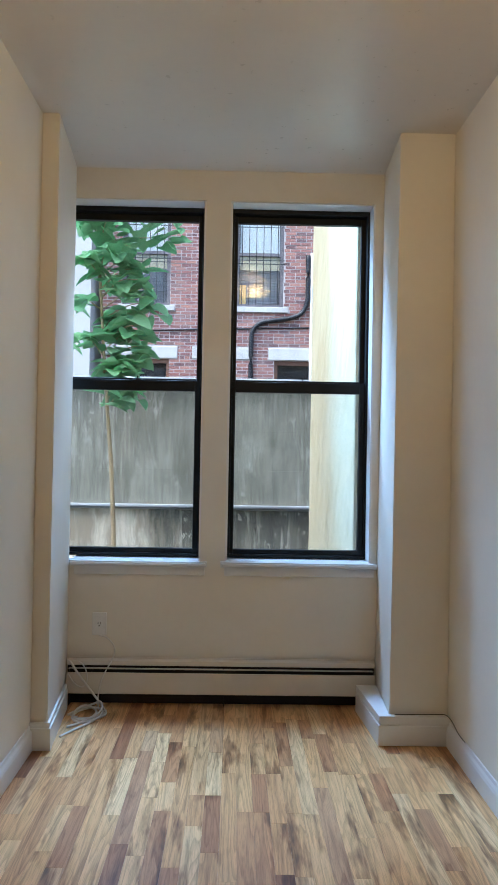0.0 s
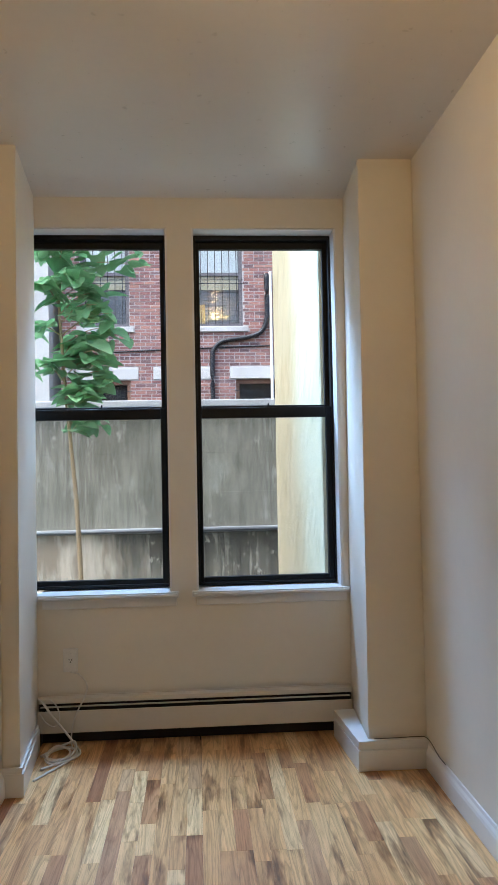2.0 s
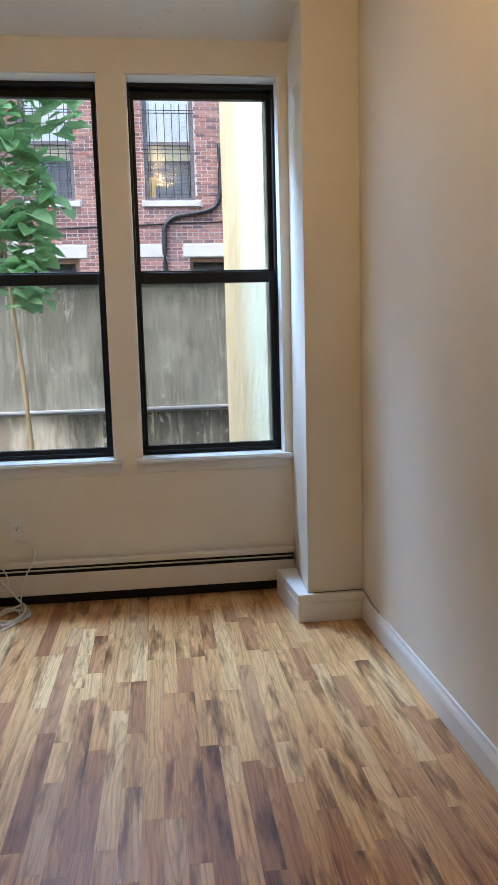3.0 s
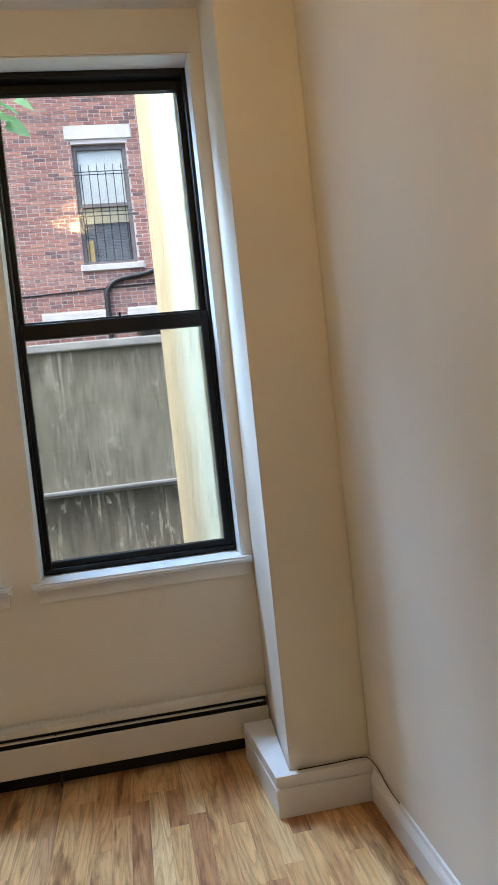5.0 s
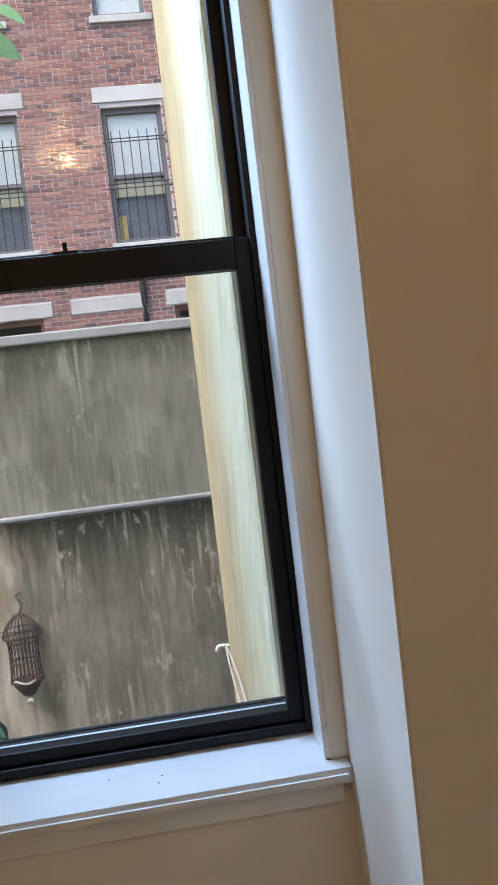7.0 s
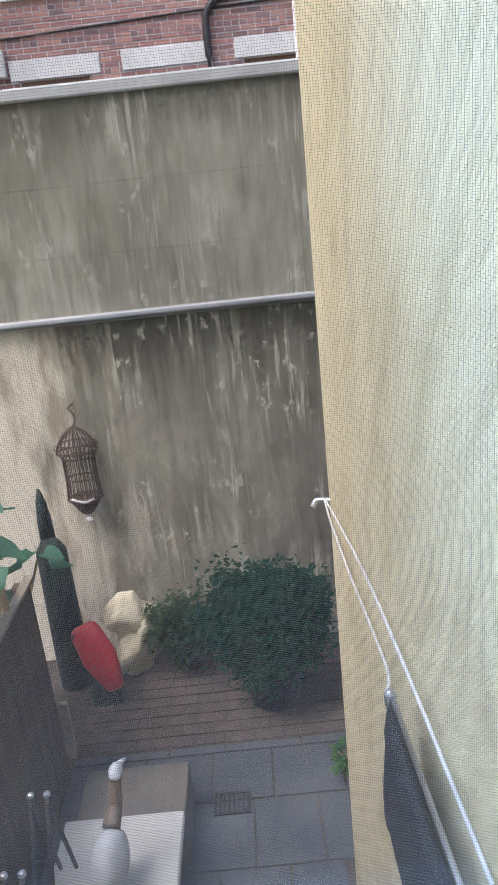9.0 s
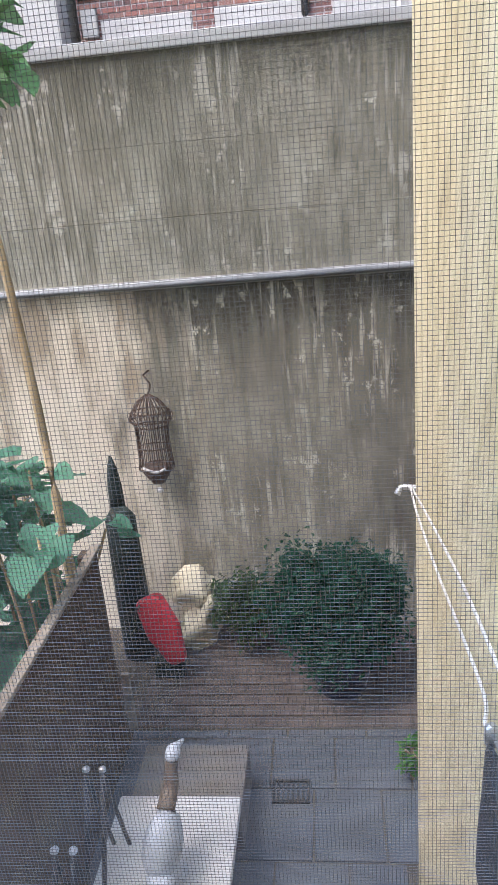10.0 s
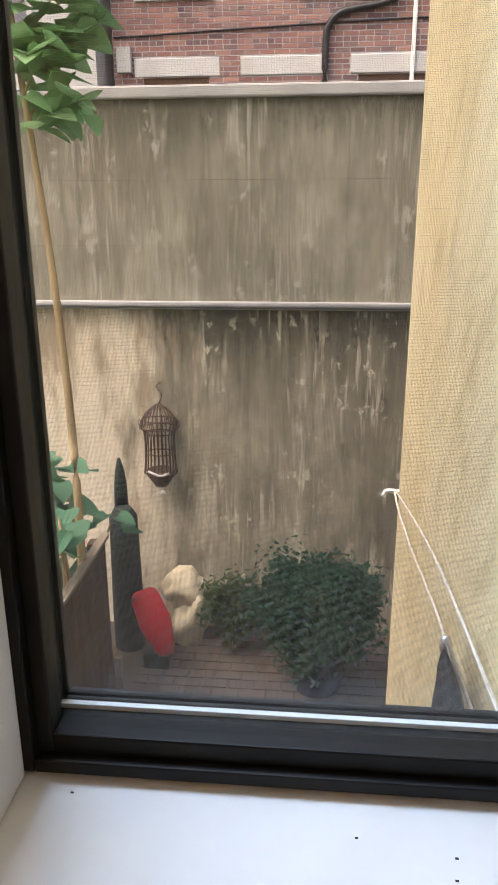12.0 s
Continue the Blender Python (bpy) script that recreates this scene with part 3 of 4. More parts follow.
window("window_1", L0 + 0.005, L1 - 0.005, -0.676, 0.006)
w2 = window("window_2", R0 + 0.005, R1 - 0.005, 0.072, 0.856)
for cx, cy in ((0.161, 3.982), (0.54, 3.936), (0.449, 3.951), (0.536, 3.912)):
    part("paint_chip", boxes((cx - 0.0016, cx + 0.0016, cy - 0.001, cy + 0.001, SILL - 0.0022, SILL - 0.0014)), SHADE_AND_CHIP, w2, "tiny dark chip in the sill paint")

# ---- heater, outlet, cords, lamp ----
HX0, HX1 = -0.672, 0.848
heater = thing("baseboard_heater", (0.1, 3.86, 0), "long cream enamel baseboard heater under the windows", "heater")
part("back_panel", boxes((HX0, HX1, 3.884, 3.892, 0.003, 0.225), bevel=0.001), HEATER_PAINT, heater)
part("top_cover", boxes((HX0, HX1, 3.842, 3.884, 0.212, 0.222), (HX0, HX1, 3.834, 3.842, 0.200, 0.222), bevel=0.002), HEATER_PAINT, heater)
part("damper", boxes((HX0 + 0.01, HX1 - 0.01, 3.836, 3.852, 0.180, 0.185), bevel=0.002), HEATER_PAINT, heater)
part("front_panel", boxes((HX0, HX1, 3.828, 3.836, 0.062, 0.166), bevel=0.003), HEATER_PAINT, heater)
# dark block and strip paint the shade in the slots and under the heater
part("slot_shade", boxes((HX0 + 0.004, HX1 - 0.004, 3.853, 3.876, 0.072, 0.2105)), SHADE_AND_CHIP, heater)
part("kick_shade", boxes((HX0 + 0.004, HX1 - 0.004, 3.878, 3.8835, 0.003, 0.072)), SHADE_AND_CHIP, heater)
for hx in (HX0 + 0.012, HX1 - 0.012, 0.1):
    part("bracket", boxes((hx - 0.002, hx + 0.002, 3.838, 3.884, 0.0, 0.20)), SHADE_AND_CHIP, heater)

outlet = thing("wall_outlet", (-0.524, 3.892, 0.39), "ivory single wall outlet with a plain cover plate", "outlet")
part("cover_plate", boxes((-0.560, -0.488, 3.8875, 3.8945, 0.333, 0.447), bevel=0.003), PLASTIC, outlet)
rb = bmesh.new()
bmesh.ops.create_cone(rb, cap_ends=True, segments=24, radius1=0.017, radius2=0.016, depth=0.003, matrix=Matrix.Translation((-0.524, 3.8880, 0.39)) @ Euler((radians(90), 0, 0)).to_matrix().to_4x4())
part("receptacle", rb, TRIM_PAINT, outlet)
part("slot", boxes((-0.532, -0.529, 3.8855, 3.8875, 0.389, 0.398)), SHADE_AND_CHIP, outlet)
part("slot", boxes((-0.519, -0.516, 3.8855, 3.8875, 0.389, 0.398)), SHADE_AND_CHIP, outlet)
part("ground_hole", boxes((-0.527, -0.521, 3.8855, 3.8875, 0.379, 0.385)), SHADE_AND_CHIP, outlet)
for sz in (0.423, 0.357):
    part("screw", boxes((-0.5265, -0.5215, 3.8875, 3.8895, sz - 0.0025, sz + 0.0025), bevel=0.001), ALU, outlet)


def cord(pts, r, material, label, name="cord", sides=6):
    return solid(name, tube(bmesh.new(), smooth_path(pts, 8), r, sides), material, label, "cable")


cord([(-0.524, 3.885, 0.335), (-0.48, 3.884, 0.32), (-0.445, 3.884, 0.27), (-0.45, 3.83, 0.225), (-0.475, 3.822, 0.18), (-0.50, 3.82, 0.12), (-0.51, 3.81, 0.05), (-0.50, 3.79, 0.006),
      (-0.46, 3.76, 0.006), (-0.48, 3.68, 0.006), (-0.56, 3.66, 0.006), (-0.62, 3.70, 0.006)], 0.0035, CORD, "thin white cord trailing down over the heater")
cord([(-0.665, 3.83, 0.228), (-0.64, 3.815, 0.21), (-0.60, 3.815, 0.15), (-0.55, 3.81, 0.09), (-0.50, 3.80, 0.03), (-0.47, 3.77, 0.005), (-0.455, 3.70, 0.008), (-0.49, 3.63, 0.012), (-0.55, 3.60, 0.006),
      (-0.60, 3.66, 0.006), (-0.585, 3.73, 0.014), (-0.52, 3.76, 0.02), (-0.47, 3.72, 0.014), (-0.50, 3.62, 0.006), (-0.56, 3.52, 0.005), (-0.605, 3.44, 0.004)], 0.0055, CORD,
     "tangled white cord coiled on the floor by the heater")
cord([(-0.63, 3.70, 0.006), (-0.585, 3.755, 0.012), (-0.53, 3.775, 0.03), (-0.485, 3.75, 0.05), (-0.475, 3.69, 0.03), (-0.51, 3.64, 0.012), (-0.57, 3.63, 0.010), (-0.60, 3.68, 0.02), (-0.565, 3.74, 0.035),
      (-0.51, 3.735, 0.022), (-0.50, 3.68, 0.014), (-0.54, 3.61, 0.008), (-0.60, 3.55, 0.005)], 0.0055, CORD, "loose white cord loops heaped beside the heater")
cord([(-0.66, 3.825, 0.16), (-0.63, 3.815, 0.12), (-0.59, 3.812, 0.10), (-0.565, 3.812, 0.13), (-0.575, 3.815, 0.19), (-0.61, 3.82, 0.226)], 0.003, CORD, "short loop of white cord on the heater")
# thin dark tube standing in for a crack along the plinth
cord([(0.850, 3.400, 0.131), (0.95, 3.398, 0.132), (1.04, 3.396, 0.134), (1.068, 3.38, 0.136), (1.078, 3.33, 0.128), (1.079, 3.24, 0.109), (1.080, 3.16, 0.107)], 0.0017, BRONZE, "thin dark line standing in for a crack along plinth and skirting")

lamp = thing("ceiling_lamp", (0.27, 1.762, CEIL), "lit flush ceiling lamp with a glass bowl and bronze finial", "lamp")
part("canopy", lathe(bmesh.new(), (0.27, 1.762, CEIL), [(0.09, -0.03), (0.10, -0.02), (0.10, -0.0005)]), BRONZE, lamp)
glass_bowl = part("bowl", lathe(bmesh.new(), (0.27, 1.762, CEIL), [(0.02, -0.128), (0.06, -0.123), (0.10, -0.108), (0.128, -0.082), (0.140, -0.05), (0.142, -0.035), (0.135, -0.032)], 40), BOWL, lamp, "glowing cream glass bowl")
glass_bowl.visible_shadow = False
part("finial", lathe(bmesh.new(), (0.27, 1.762, CEIL), [(0.004, -0.158), (0.012, -0.153), (0.014, -0.146), (0.034, -0.142), (0.054, -0.134), (0.058, -0.127), (0.056, -0.123)]), BRONZE, lamp)

# ---- the yard ----
solid("ground", boxes((-60, 60, OUT - 0.3, 110, GROUND - 0.3, GROUND - 0.03)), SOIL, "bare dark soil of the back yards", "ground", kind="structure")
WALL_Y = 9.1
yw = thing("retaining_wall", (0, WALL_Y, GROUND - 0.02), "tall stained concrete wall at the end of the yard", "wall", kind="structure")
for i in range(7):
    x0 = -7.6 + i * 2.05
    for j, (z0, z1) in enumerate(((0.60, 1.02), (1.0215, 1.50), (1.5015, 2.06))):
        part("upper_panel", boxes((x0, x0 + 2.0485, WALL_Y + 0.05, WALL_Y + 0.4, z0, z1)), UPPER_CONC, yw)
    part("lower_panel", boxes((x0, x0 + 2.0485, WALL_Y, WALL_Y + 0.4, -0.86, 0.54)), LOWER_CONC, yw)
    part("lower_panel", boxes((x0, x0 + 2.0485, WALL_Y, WALL_Y + 0.4, GROUND - 0.05, -0.8615)), LOWER_CONC, yw)
part("coping", boxes((-7.7, 6.8, WALL_Y + 0.02, WALL_Y + 0.45, 2.06, 2.15), bevel=0.015), CAP_CONC, yw, "pale concrete coping")
part("ledge", boxes((-7.7, 6.8, WALL_Y - 0.02, WALL_Y + 0.05, 0.54, 0.60), bevel=0.012), CAP_CONC, yw, "pale ledge")
cond = bmesh.new()
tube(cond, [(-7, WALL_Y - 0.045, 0.575), (6, WALL_Y - 0.045, 0.575)], 0.022, 10)
solid("wall_conduit", cond, PIPE_GREY, "grey conduit pipe along the ledge of the concrete wall", "pipe")

wing = thing("neighbour_wing", (2.3, 5.3, GROUND - 0.02), "cream stuccoed house wing beside the yard", "building", kind="structure")
part("wall", boxes((0.778, 4.2, OUT + 0.002, 6.48, GROUND - 0.03, 5.6), bevel=0.02), STUCCO, wing)
part("roof", boxes((0.70, 4.3, OUT + 0.002, 6.56, 5.6, 5.75), bevel=0.02), CAP_CONC, wing)

fence = thing("fence", (-1.0, 6.0, GROUND - 0.02), "low weathered brown board fence with a pale cap rail", "fence")
FX = -1.0
fy = 4.25
while fy < 7.74:
    part("board", boxes((FX - 0.012, FX + 0.012, fy, fy + 0.136, GROUND - 0.02, -0.835 + random.uniform(-0.008, 0.008)), bevel=0.003), FENCE_WOOD, fence)
    fy += 0.14
for py in (4.5, 6.15, 7.7):
    part("post", boxes((FX - 0.10, FX - 0.014, py, py + 0.09, GROUND - 0.02, -0.84), bevel=0.004), FENCE_WOOD, fence)
part("cap_rail", boxes((FX - 0.03, FX + 0.03, 4.22, 7.80, -0.826, -0.800), bevel=0.005), FENCE_CAP, fence, "pale worn cap rail")
part("end_stake", boxes((FX - 0.02, FX + 0.035, 7.86, 7.90, GROUND - 0.02, -1.83), bevel=0.006), FENCE_CAP, fence, "short pale stake")
part("rail", boxes((FX - 0.05, FX - 0.014, 4.22, 7.80, -2.0, -1.9), bevel=0.004), FENCE_WOOD, fence)

bin_post = thing("garden_post", (-1.14, 8.75, GROUND - 0.02), "dark green covered garden post with a pointed top", "post")
PB = (-1.14, 8.75, GROUND - 0.02)
part("cover", lathe(bmesh.new(), PB, [(0.13, 0), (0.132, 0.3), (0.122, 0.8), (0.115, 1.2), (0.07, 1.27)], 16), DARK_GREEN, bin_post)
part("finial", lathe(bmesh.new(), (-1.18, 8.86, GROUND - 0.02), [(0.06, 1.2), (0.055, 1.42), (0.038, 1.56), (0.010, 1.66)], 12), DARK_GREEN, bin_post)

rocks = thing("rock", (-0.70, 8.85, GROUND), "two pale boulders stacked against the concrete wall", "rock")
part("lower_stone", blob(bmesh.new(), (-0.66, 8.86, GROUND + 0.16), (0.17, 0.14, 0.26), 3, 0.7, 1.7, (0, 0.25, 0.3)), ROCK, rocks)
part("upper_stone", blob(bmesh.new(), (-0.69, 8.90, GROUND + 0.46), (0.19, 0.13, 0.17), 5, 0.7, 1.7, (0, -0.3, 0.5)), ROCK, rocks)

tub = thing("sled", (-0.85, 8.45, GROUND), "red rounded plastic sled leaning on the garden post", "sled")
sb = box(bmesh.new(), -0.14, 0.14, -0.06, 0.06, -0.29, 0.27, bevel=0.055)
bmesh.ops.subdivide_edges(sb, edges=list(sb.edges), cuts=1, use_grid_fill=True)
lean = Matrix.Translation((-0.84, 8.42, GROUND + 0.42)) @ Euler((radians(-14), radians(-24), 0)).to_matrix().to_4x4()
for v in sb.verts:
    k = 1.0 - 0.55 * max(0.0, -v.co.z - 0.02) / 0.27 - 0.25 * max(0.0, v.co.z - 0.12) / 0.15
    v.co = lean @ Vector((v.co.x * k, v.co.y * (0.6 + 0.4 * k), v.co.z))
for f in sb.faces:
    f.smooth = True
part("shell", sb, RED, tub)
part("handle", tube(bmesh.new(), [lean @ Vector(p) for p in smooth_path([(-0.06, -0.05, 0.24), (-0.10, -0.09, 0.20), (-0.13, -0.09, 0.10), (-0.12, -0.05, 0.05)], 4)], 0.008, 6), DARK_STEEL, tub, "dark handle")
part("stand", boxes((-0.95, -0.72, 8.40, 8.52, GROUND - 0.03, GROUND + 0.12), bevel=0.02), DARK_GREEN, tub)


# leaves
def leaf_into(bm, m, length, width, lobes=5):
    """One broad heart-shaped leaf, folded along its midrib."""
    outline = [(0.0, 0.0), (0.42, -0.06), (0.50, 0.20), (0.40, 0.52), (0.18, 0.82), (0.0, 1.0)]
    mid = [bm.verts.new(m @ Vector((0, length * t, -0.10 * length * t * t))) for t in (0.0, 0.25, 0.55, 0.82, 1.0)]
    for s in (1, -1):
        side = [bm.verts.new(m @ Vector((s * width * a, length * b, 0.16 * width * a * 2 - 0.12 * length * b * b))) for a, b in outline[1:5]]
        if s > 0:
            fs = [(mid[0], side[0], side[1], mid[1]), (mid[1], side[1], side[2], mid[2]), (mid[2], side[2], side[3], mid[3]), (mid[3], side[3], mid[4])]
        else:
            fs = [(mid[1], side[1], side[0], mid[0]), (mid[2], side[2], side[1], mid[1]), (mid[3], side[3], side[2], mid[2]), (mid[4], side[3], mid[3])]
        for f in fs:
            bm.faces.new(f).smooth = True


def turned(p, yaw, pitch, roll):
    return Matrix.Translation(p) @ Euler((pitch, roll, yaw)).to_matrix().to_4x4()


rng = random.Random(11)
tree = thing("tree", (-1.12, 7.4, GROUND - 0.03), "young tree with a thin pale trunk and broad green leaves", "tree")
trunk = smooth_path([(-1.10, 7.4, GROUND - 0.03), (-1.04, 7.4, -1.0), (-1.03, 7.4, 0.05), (-1.07, 7.4, 1.0), (-1.12, 7.4, 1.6), (-1.18, 7.38, 2.4), (-1.22, 7.3, 3.4), (-1.2, 7.3, 4.4)], 6)
part("trunk", tube(bmesh.new(), trunk, [0.032 - 0.024 * i / len(trunk) for i in range(len(trunk))], 8), BARK, tree)
crown = bmesh.new()
for k in range(36):
    z = 1.65 + 2.5 * (k + rng.random()) / 36
    f = (z + 2.3) / 6.8
    base = Vector(trunk[min(int(f * len(trunk)), len(trunk) - 1)])
    base.z = z
    a = rng.uniform(0, 2 * math.pi) if k % 2 else rng.uniform(-0.9, 0.6)
    reach = (0.28 + 0.24 * (z - 1.6)) * rng.uniform(0.6, 1.15)
    reach = min(reach, 0.75)
    tip = base + Vector((math.cos(a) * reach, math.sin(a) * reach * 0.7, 0.10 + 0.1 * rng.random()))
    limb = smooth_path([base, base.lerp(tip, 0.5) + Vector((0, 0, 0.07)), tip], 5)
    part("limb", tube(bmesh.new(), limb, [0.008 - 0.0005 * i for i in range(len(limb))], 5), BARK, tree)
    for j in range(rng.randint(10, 15)):
        p = Vector(limb[rng.randint(3, len(limb) - 1)]) + Vector((rng.uniform(-0.09, 0.09), rng.uniform(-0.09, 0.09), rng.uniform(-0.1, 0.06)))
        L = rng.uniform(0.13, 0.26)
        leaf_into(crown, turned(p, rng.uniform(0, 6.28), rng.uniform(-0.7, 0.25), rng.uniform(-0.5, 0.5)), L, L * rng.uniform(0.75, 0.95))
base, tip = Vector((-1.2, 7.3, 3.45)), Vector((-0.16, 7.4, 3.84))
part("limb", tube(bmesh.new(), smooth_path([base, base.lerp(tip, 0.5) + Vector((0, 0, 0.08)), tip], 6), 0.006, 5), BARK, tree)
for j in range(16):
    p = base.lerp(tip, 0.35 + 0.65 * j / 15) + Vector((rng.uniform(-0.05, 0.05), rng.uniform(-0.1, 0.1), rng.uniform(-0.08, 0.05)))
    L = rng.uniform(0.14, 0.22)
    leaf_into(crown, turned(p, rng.uniform(-2.2, -0.9), rng.uniform(-0.6, 0.0), rng.uniform(-0.4, 0.4)), L, L * 0.85)
part("crown", crown, CATALPA, tree, "open crown of broad heart-shaped leaves")

vine = thing("shrub", (-1.5, 7.2, GROUND - 0.03), "leafy shrub with broad blue-green leaves behind the fence", "shrub")
vl = bmesh.new()
for k in range(22):
    b = Vector((rng.uniform(-1.8, -1.10), rng.uniform(6.9, 8.3), GROUND - 0.03))
    h = rng.uniform(1.45, 2.0)
    tip = b + Vector((rng.uniform(-0.15, 0.2), rng.uniform(-0.2, 0.1), h))
    tip.x = min(tip.x, -1.02)
    stem = smooth_path([b, b.lerp(tip, 0.5) + Vector((0.04, 0, 0)), tip], 4)
    part("stem", tube(bmesh.new(), stem, 0.010, 5), BARK, vine)
    for j in range(12):
        p = Vector(stem[rng.randint(3, len(stem) - 1)]) + Vector((rng.uniform(-0.14, 0.14), rng.uniform(-0.14, 0.14), rng.uniform(-0.12, 0.10)))
        if p.z < -0.72 and p.x > -1.42:
            continue
        L = rng.uniform(0.15, 0.28)
        leaf_into(vl, turned(p, rng.uniform(0, 6.28), rng.uniform(-0.5, 0.3), rng.uniform(-0.4, 0.4)), L, L * 0.95)
for q, yaw in (((-1.10, 8.45, -0.97), -1.9), ((-1.16, 8.40, -0.93), 2.6), ((-1.06, 8.42, -1.07), -1.2), ((-1.24, 8.36, -1.02), 2.0), ((-1.30, 8.3, -0.90), 1.4)):
    leaf_into(vl, turned(Vector(q), yaw, -0.15, 0.1), 0.17, 0.16)
part("stem", tube(bmesh.new(), smooth_path([(-1.3, 8.2, GROUND - 0.03), (-1.28, 8.25, -1.5), (-1.14, 8.4, -1.0)], 4), 0.010, 5), BARK, vine)
part("foliage", vl, FIG, vine)


def bush(name, at, size, count, leaf, material, label, pot=False):
    t = thing(name, (at[0], at[1], GROUND - 0.02), label, "bush")
    if pot:
        part("pot", lathe(bmesh.new(), (at[0], at[1], GROUND - 0.012), [(0.17, 0), (0.18, 0.02), (0.235, 0.30), (0.26, 0.33), (0.26, 0.37), (0.235, 0.37), (0.22, 0.34)], 28), BLUE_POT, t, "glazed navy blue pot")
    c = Vector(at)
    for k in range(14):
        a = k * 2.4
        tip = c + Vector((math.cos(a) * size[0] * 0.6, math.sin(a) * size[1] * 0.6, rng.uniform(-0.3, 0.6) * size[2]))
        part("stem", tube(bmesh.new(), smooth_path([(at[0], at[1], GROUND + (0.3 if pot else -0.03)), c.lerp(tip, 0.4), tip], 4), 0.009, 5), BARK, t)
    bm = bmesh.new()
    clumps = []
    for k in range(34):
        v = Vector((rng.gauss(0, 1), rng.gauss(0, 1), rng.gauss(0, 1))).normalized() * rng.uniform(0.45, 0.95)
        clumps.append(c + Vector((v.x * size[0], v.y * size[1], v.z * size[2])))
    for k in range(count):
        q = clumps[k % len(clumps)]
        v = Vector((rng.gauss(0, 1), rng.gauss(0, 1), rng.gauss(0, 1))) * 0.20
        p = q + Vector((v.x * size[0], v.y * size[1], v.z * size[2]))
        if p.z < GROUND + 0.03 or p.y > WALL_Y - 0.06:
            continue
        L = leaf * rng.uniform(0.7, 1.3)
        leaf_into(bm, turned(p, rng.uniform(0, 6.28), rng.uniform(-0.9, 0.9), rng.uniform(-0.8, 0.8)), L, L * 0.5)
    part("crown", bm, material, t)
    return t


bush("potted_bush", (0.46, 8.30, -1.66), (0.46, 0.38, 0.45), 17000, 0.046, YEW, "dense dark green bush in a navy blue pot", True)
bush("low_bush", (-0.24, 8.74, -1.88), (0.26, 0.18, 0.30), 1900, 0.05, OLIVE, "small olive green bush by the concrete wall")
bush("corner_plant", (0.86, 7.42, -2.12), (0.08, 0.09, 0.12), 130, 0.06, FRESH, "small bright green plant at the house corner")

TZ = -1.853
table = thing("stone_table", (-0.43, 6.3, GROUND), "low white stone slab table in the yard", "table")
part("slab", boxes((-0.76, -0.10, 5.55, 6.875, TZ - 0.06, TZ), bevel=0.012), MARBLE, table)
for ly in (5.85, 6.6):
    part("support", boxes((-0.68, -0.18, ly - 0.06, ly + 0.06, GROUND - 0.012, TZ - 0.06), bevel=0.01), MARBLE, table)
solid("stone_slab", boxes((-0.76, -0.12, 6.90, 7.42, GROUND - 0.012, TZ - 0.16), bevel=0.012), BROWN_STONE, "grey-brown stone block behind the slab table", "stone")
goose = bmesh.new()
blob(goose, (-0.395, 6.38, TZ + 0.22), (0.088, 0.155, 0.14), 1, 0.06, 1.5, (radians(38), 0, radians(-8)))
tube(goose, [(-0.39, 6.26, TZ + 0.17), (-0.385, 6.18, TZ + 0.10), (-0.38, 6.14, TZ + 0.05)], [0.07, 0.045, 0.012], 8)
lathe(goose, (-0.395, 6.40, TZ), [(0.085, 0.0), (0.09, 0.015), (0.05, 0.04), (0.04, 0.14)], 16)
blob(goose, (-0.352, 6.60, TZ + 0.55), (0.036, 0.055, 0.034), 4, 0.05)
tube(goose, [(-0.345, 6.64, TZ + 0.55), (-0.325, 6.71, TZ + 0.525)], [0.02, 0.009], 8)
pale_faces = len(goose.faces)
neck = smooth_path([(-0.385, 6.46, TZ + 0.34), (-0.370, 6.54, TZ + 0.40), (-0.362, 6.56, TZ + 0.47), (-0.354, 6.59, TZ + 0.53)], 5)
tube(goose, neck, [0.046 - 0.0012 * i for i in range(len(neck))], 10)
goose.faces.ensure_lookup_table()
for f in goose.faces[pale_faces:]:
    f.material_index = 1
statue = solid("goose_statue", goose, GOOSE, "white concrete goose statue with a brown neck on the slab table", "statue")
statue.data.materials.append(GOOSE_BILL)

for gy, top in ((6.49, -1.30), (6.055, -1.30)):
    chair = thing("folding_stand", (-0.70, gy, GROUND - 0.012), "folded dark metal garden stand with pale end caps", "stand", "folding stands by the fence")
    for gx in (-0.745, -0.665):
        foot = (gx - 0.05, gy - 0.30, GROUND - 0.012)
        bar = part("bar", tube(bmesh.new(), [(gx, gy, top), foot], 0.013, 8), DARK_STEEL, chair)
        part("bar", tube(bmesh.new(), [(gx + 0.005, gy - 0.02, top - 0.02), (gx + 0.05, gy + 0.16, GROUND - 0.012)], 0.011, 8), DARK_STEEL, chair)
        part("end_cap", lathe(bmesh.new(), (gx, gy, top), [(0.010, -0.012), (0.018, -0.006), (0.018, 0.008), (0.008, 0.016)], 10), ALU, bar)
    part("crossbar", tube(bmesh.new(), [(-0.755, gy - 0.10, top - 0.30), (-0.675, gy - 0.10, top - 0.30)], 0.008, 6), DARK_STEEL, chair)

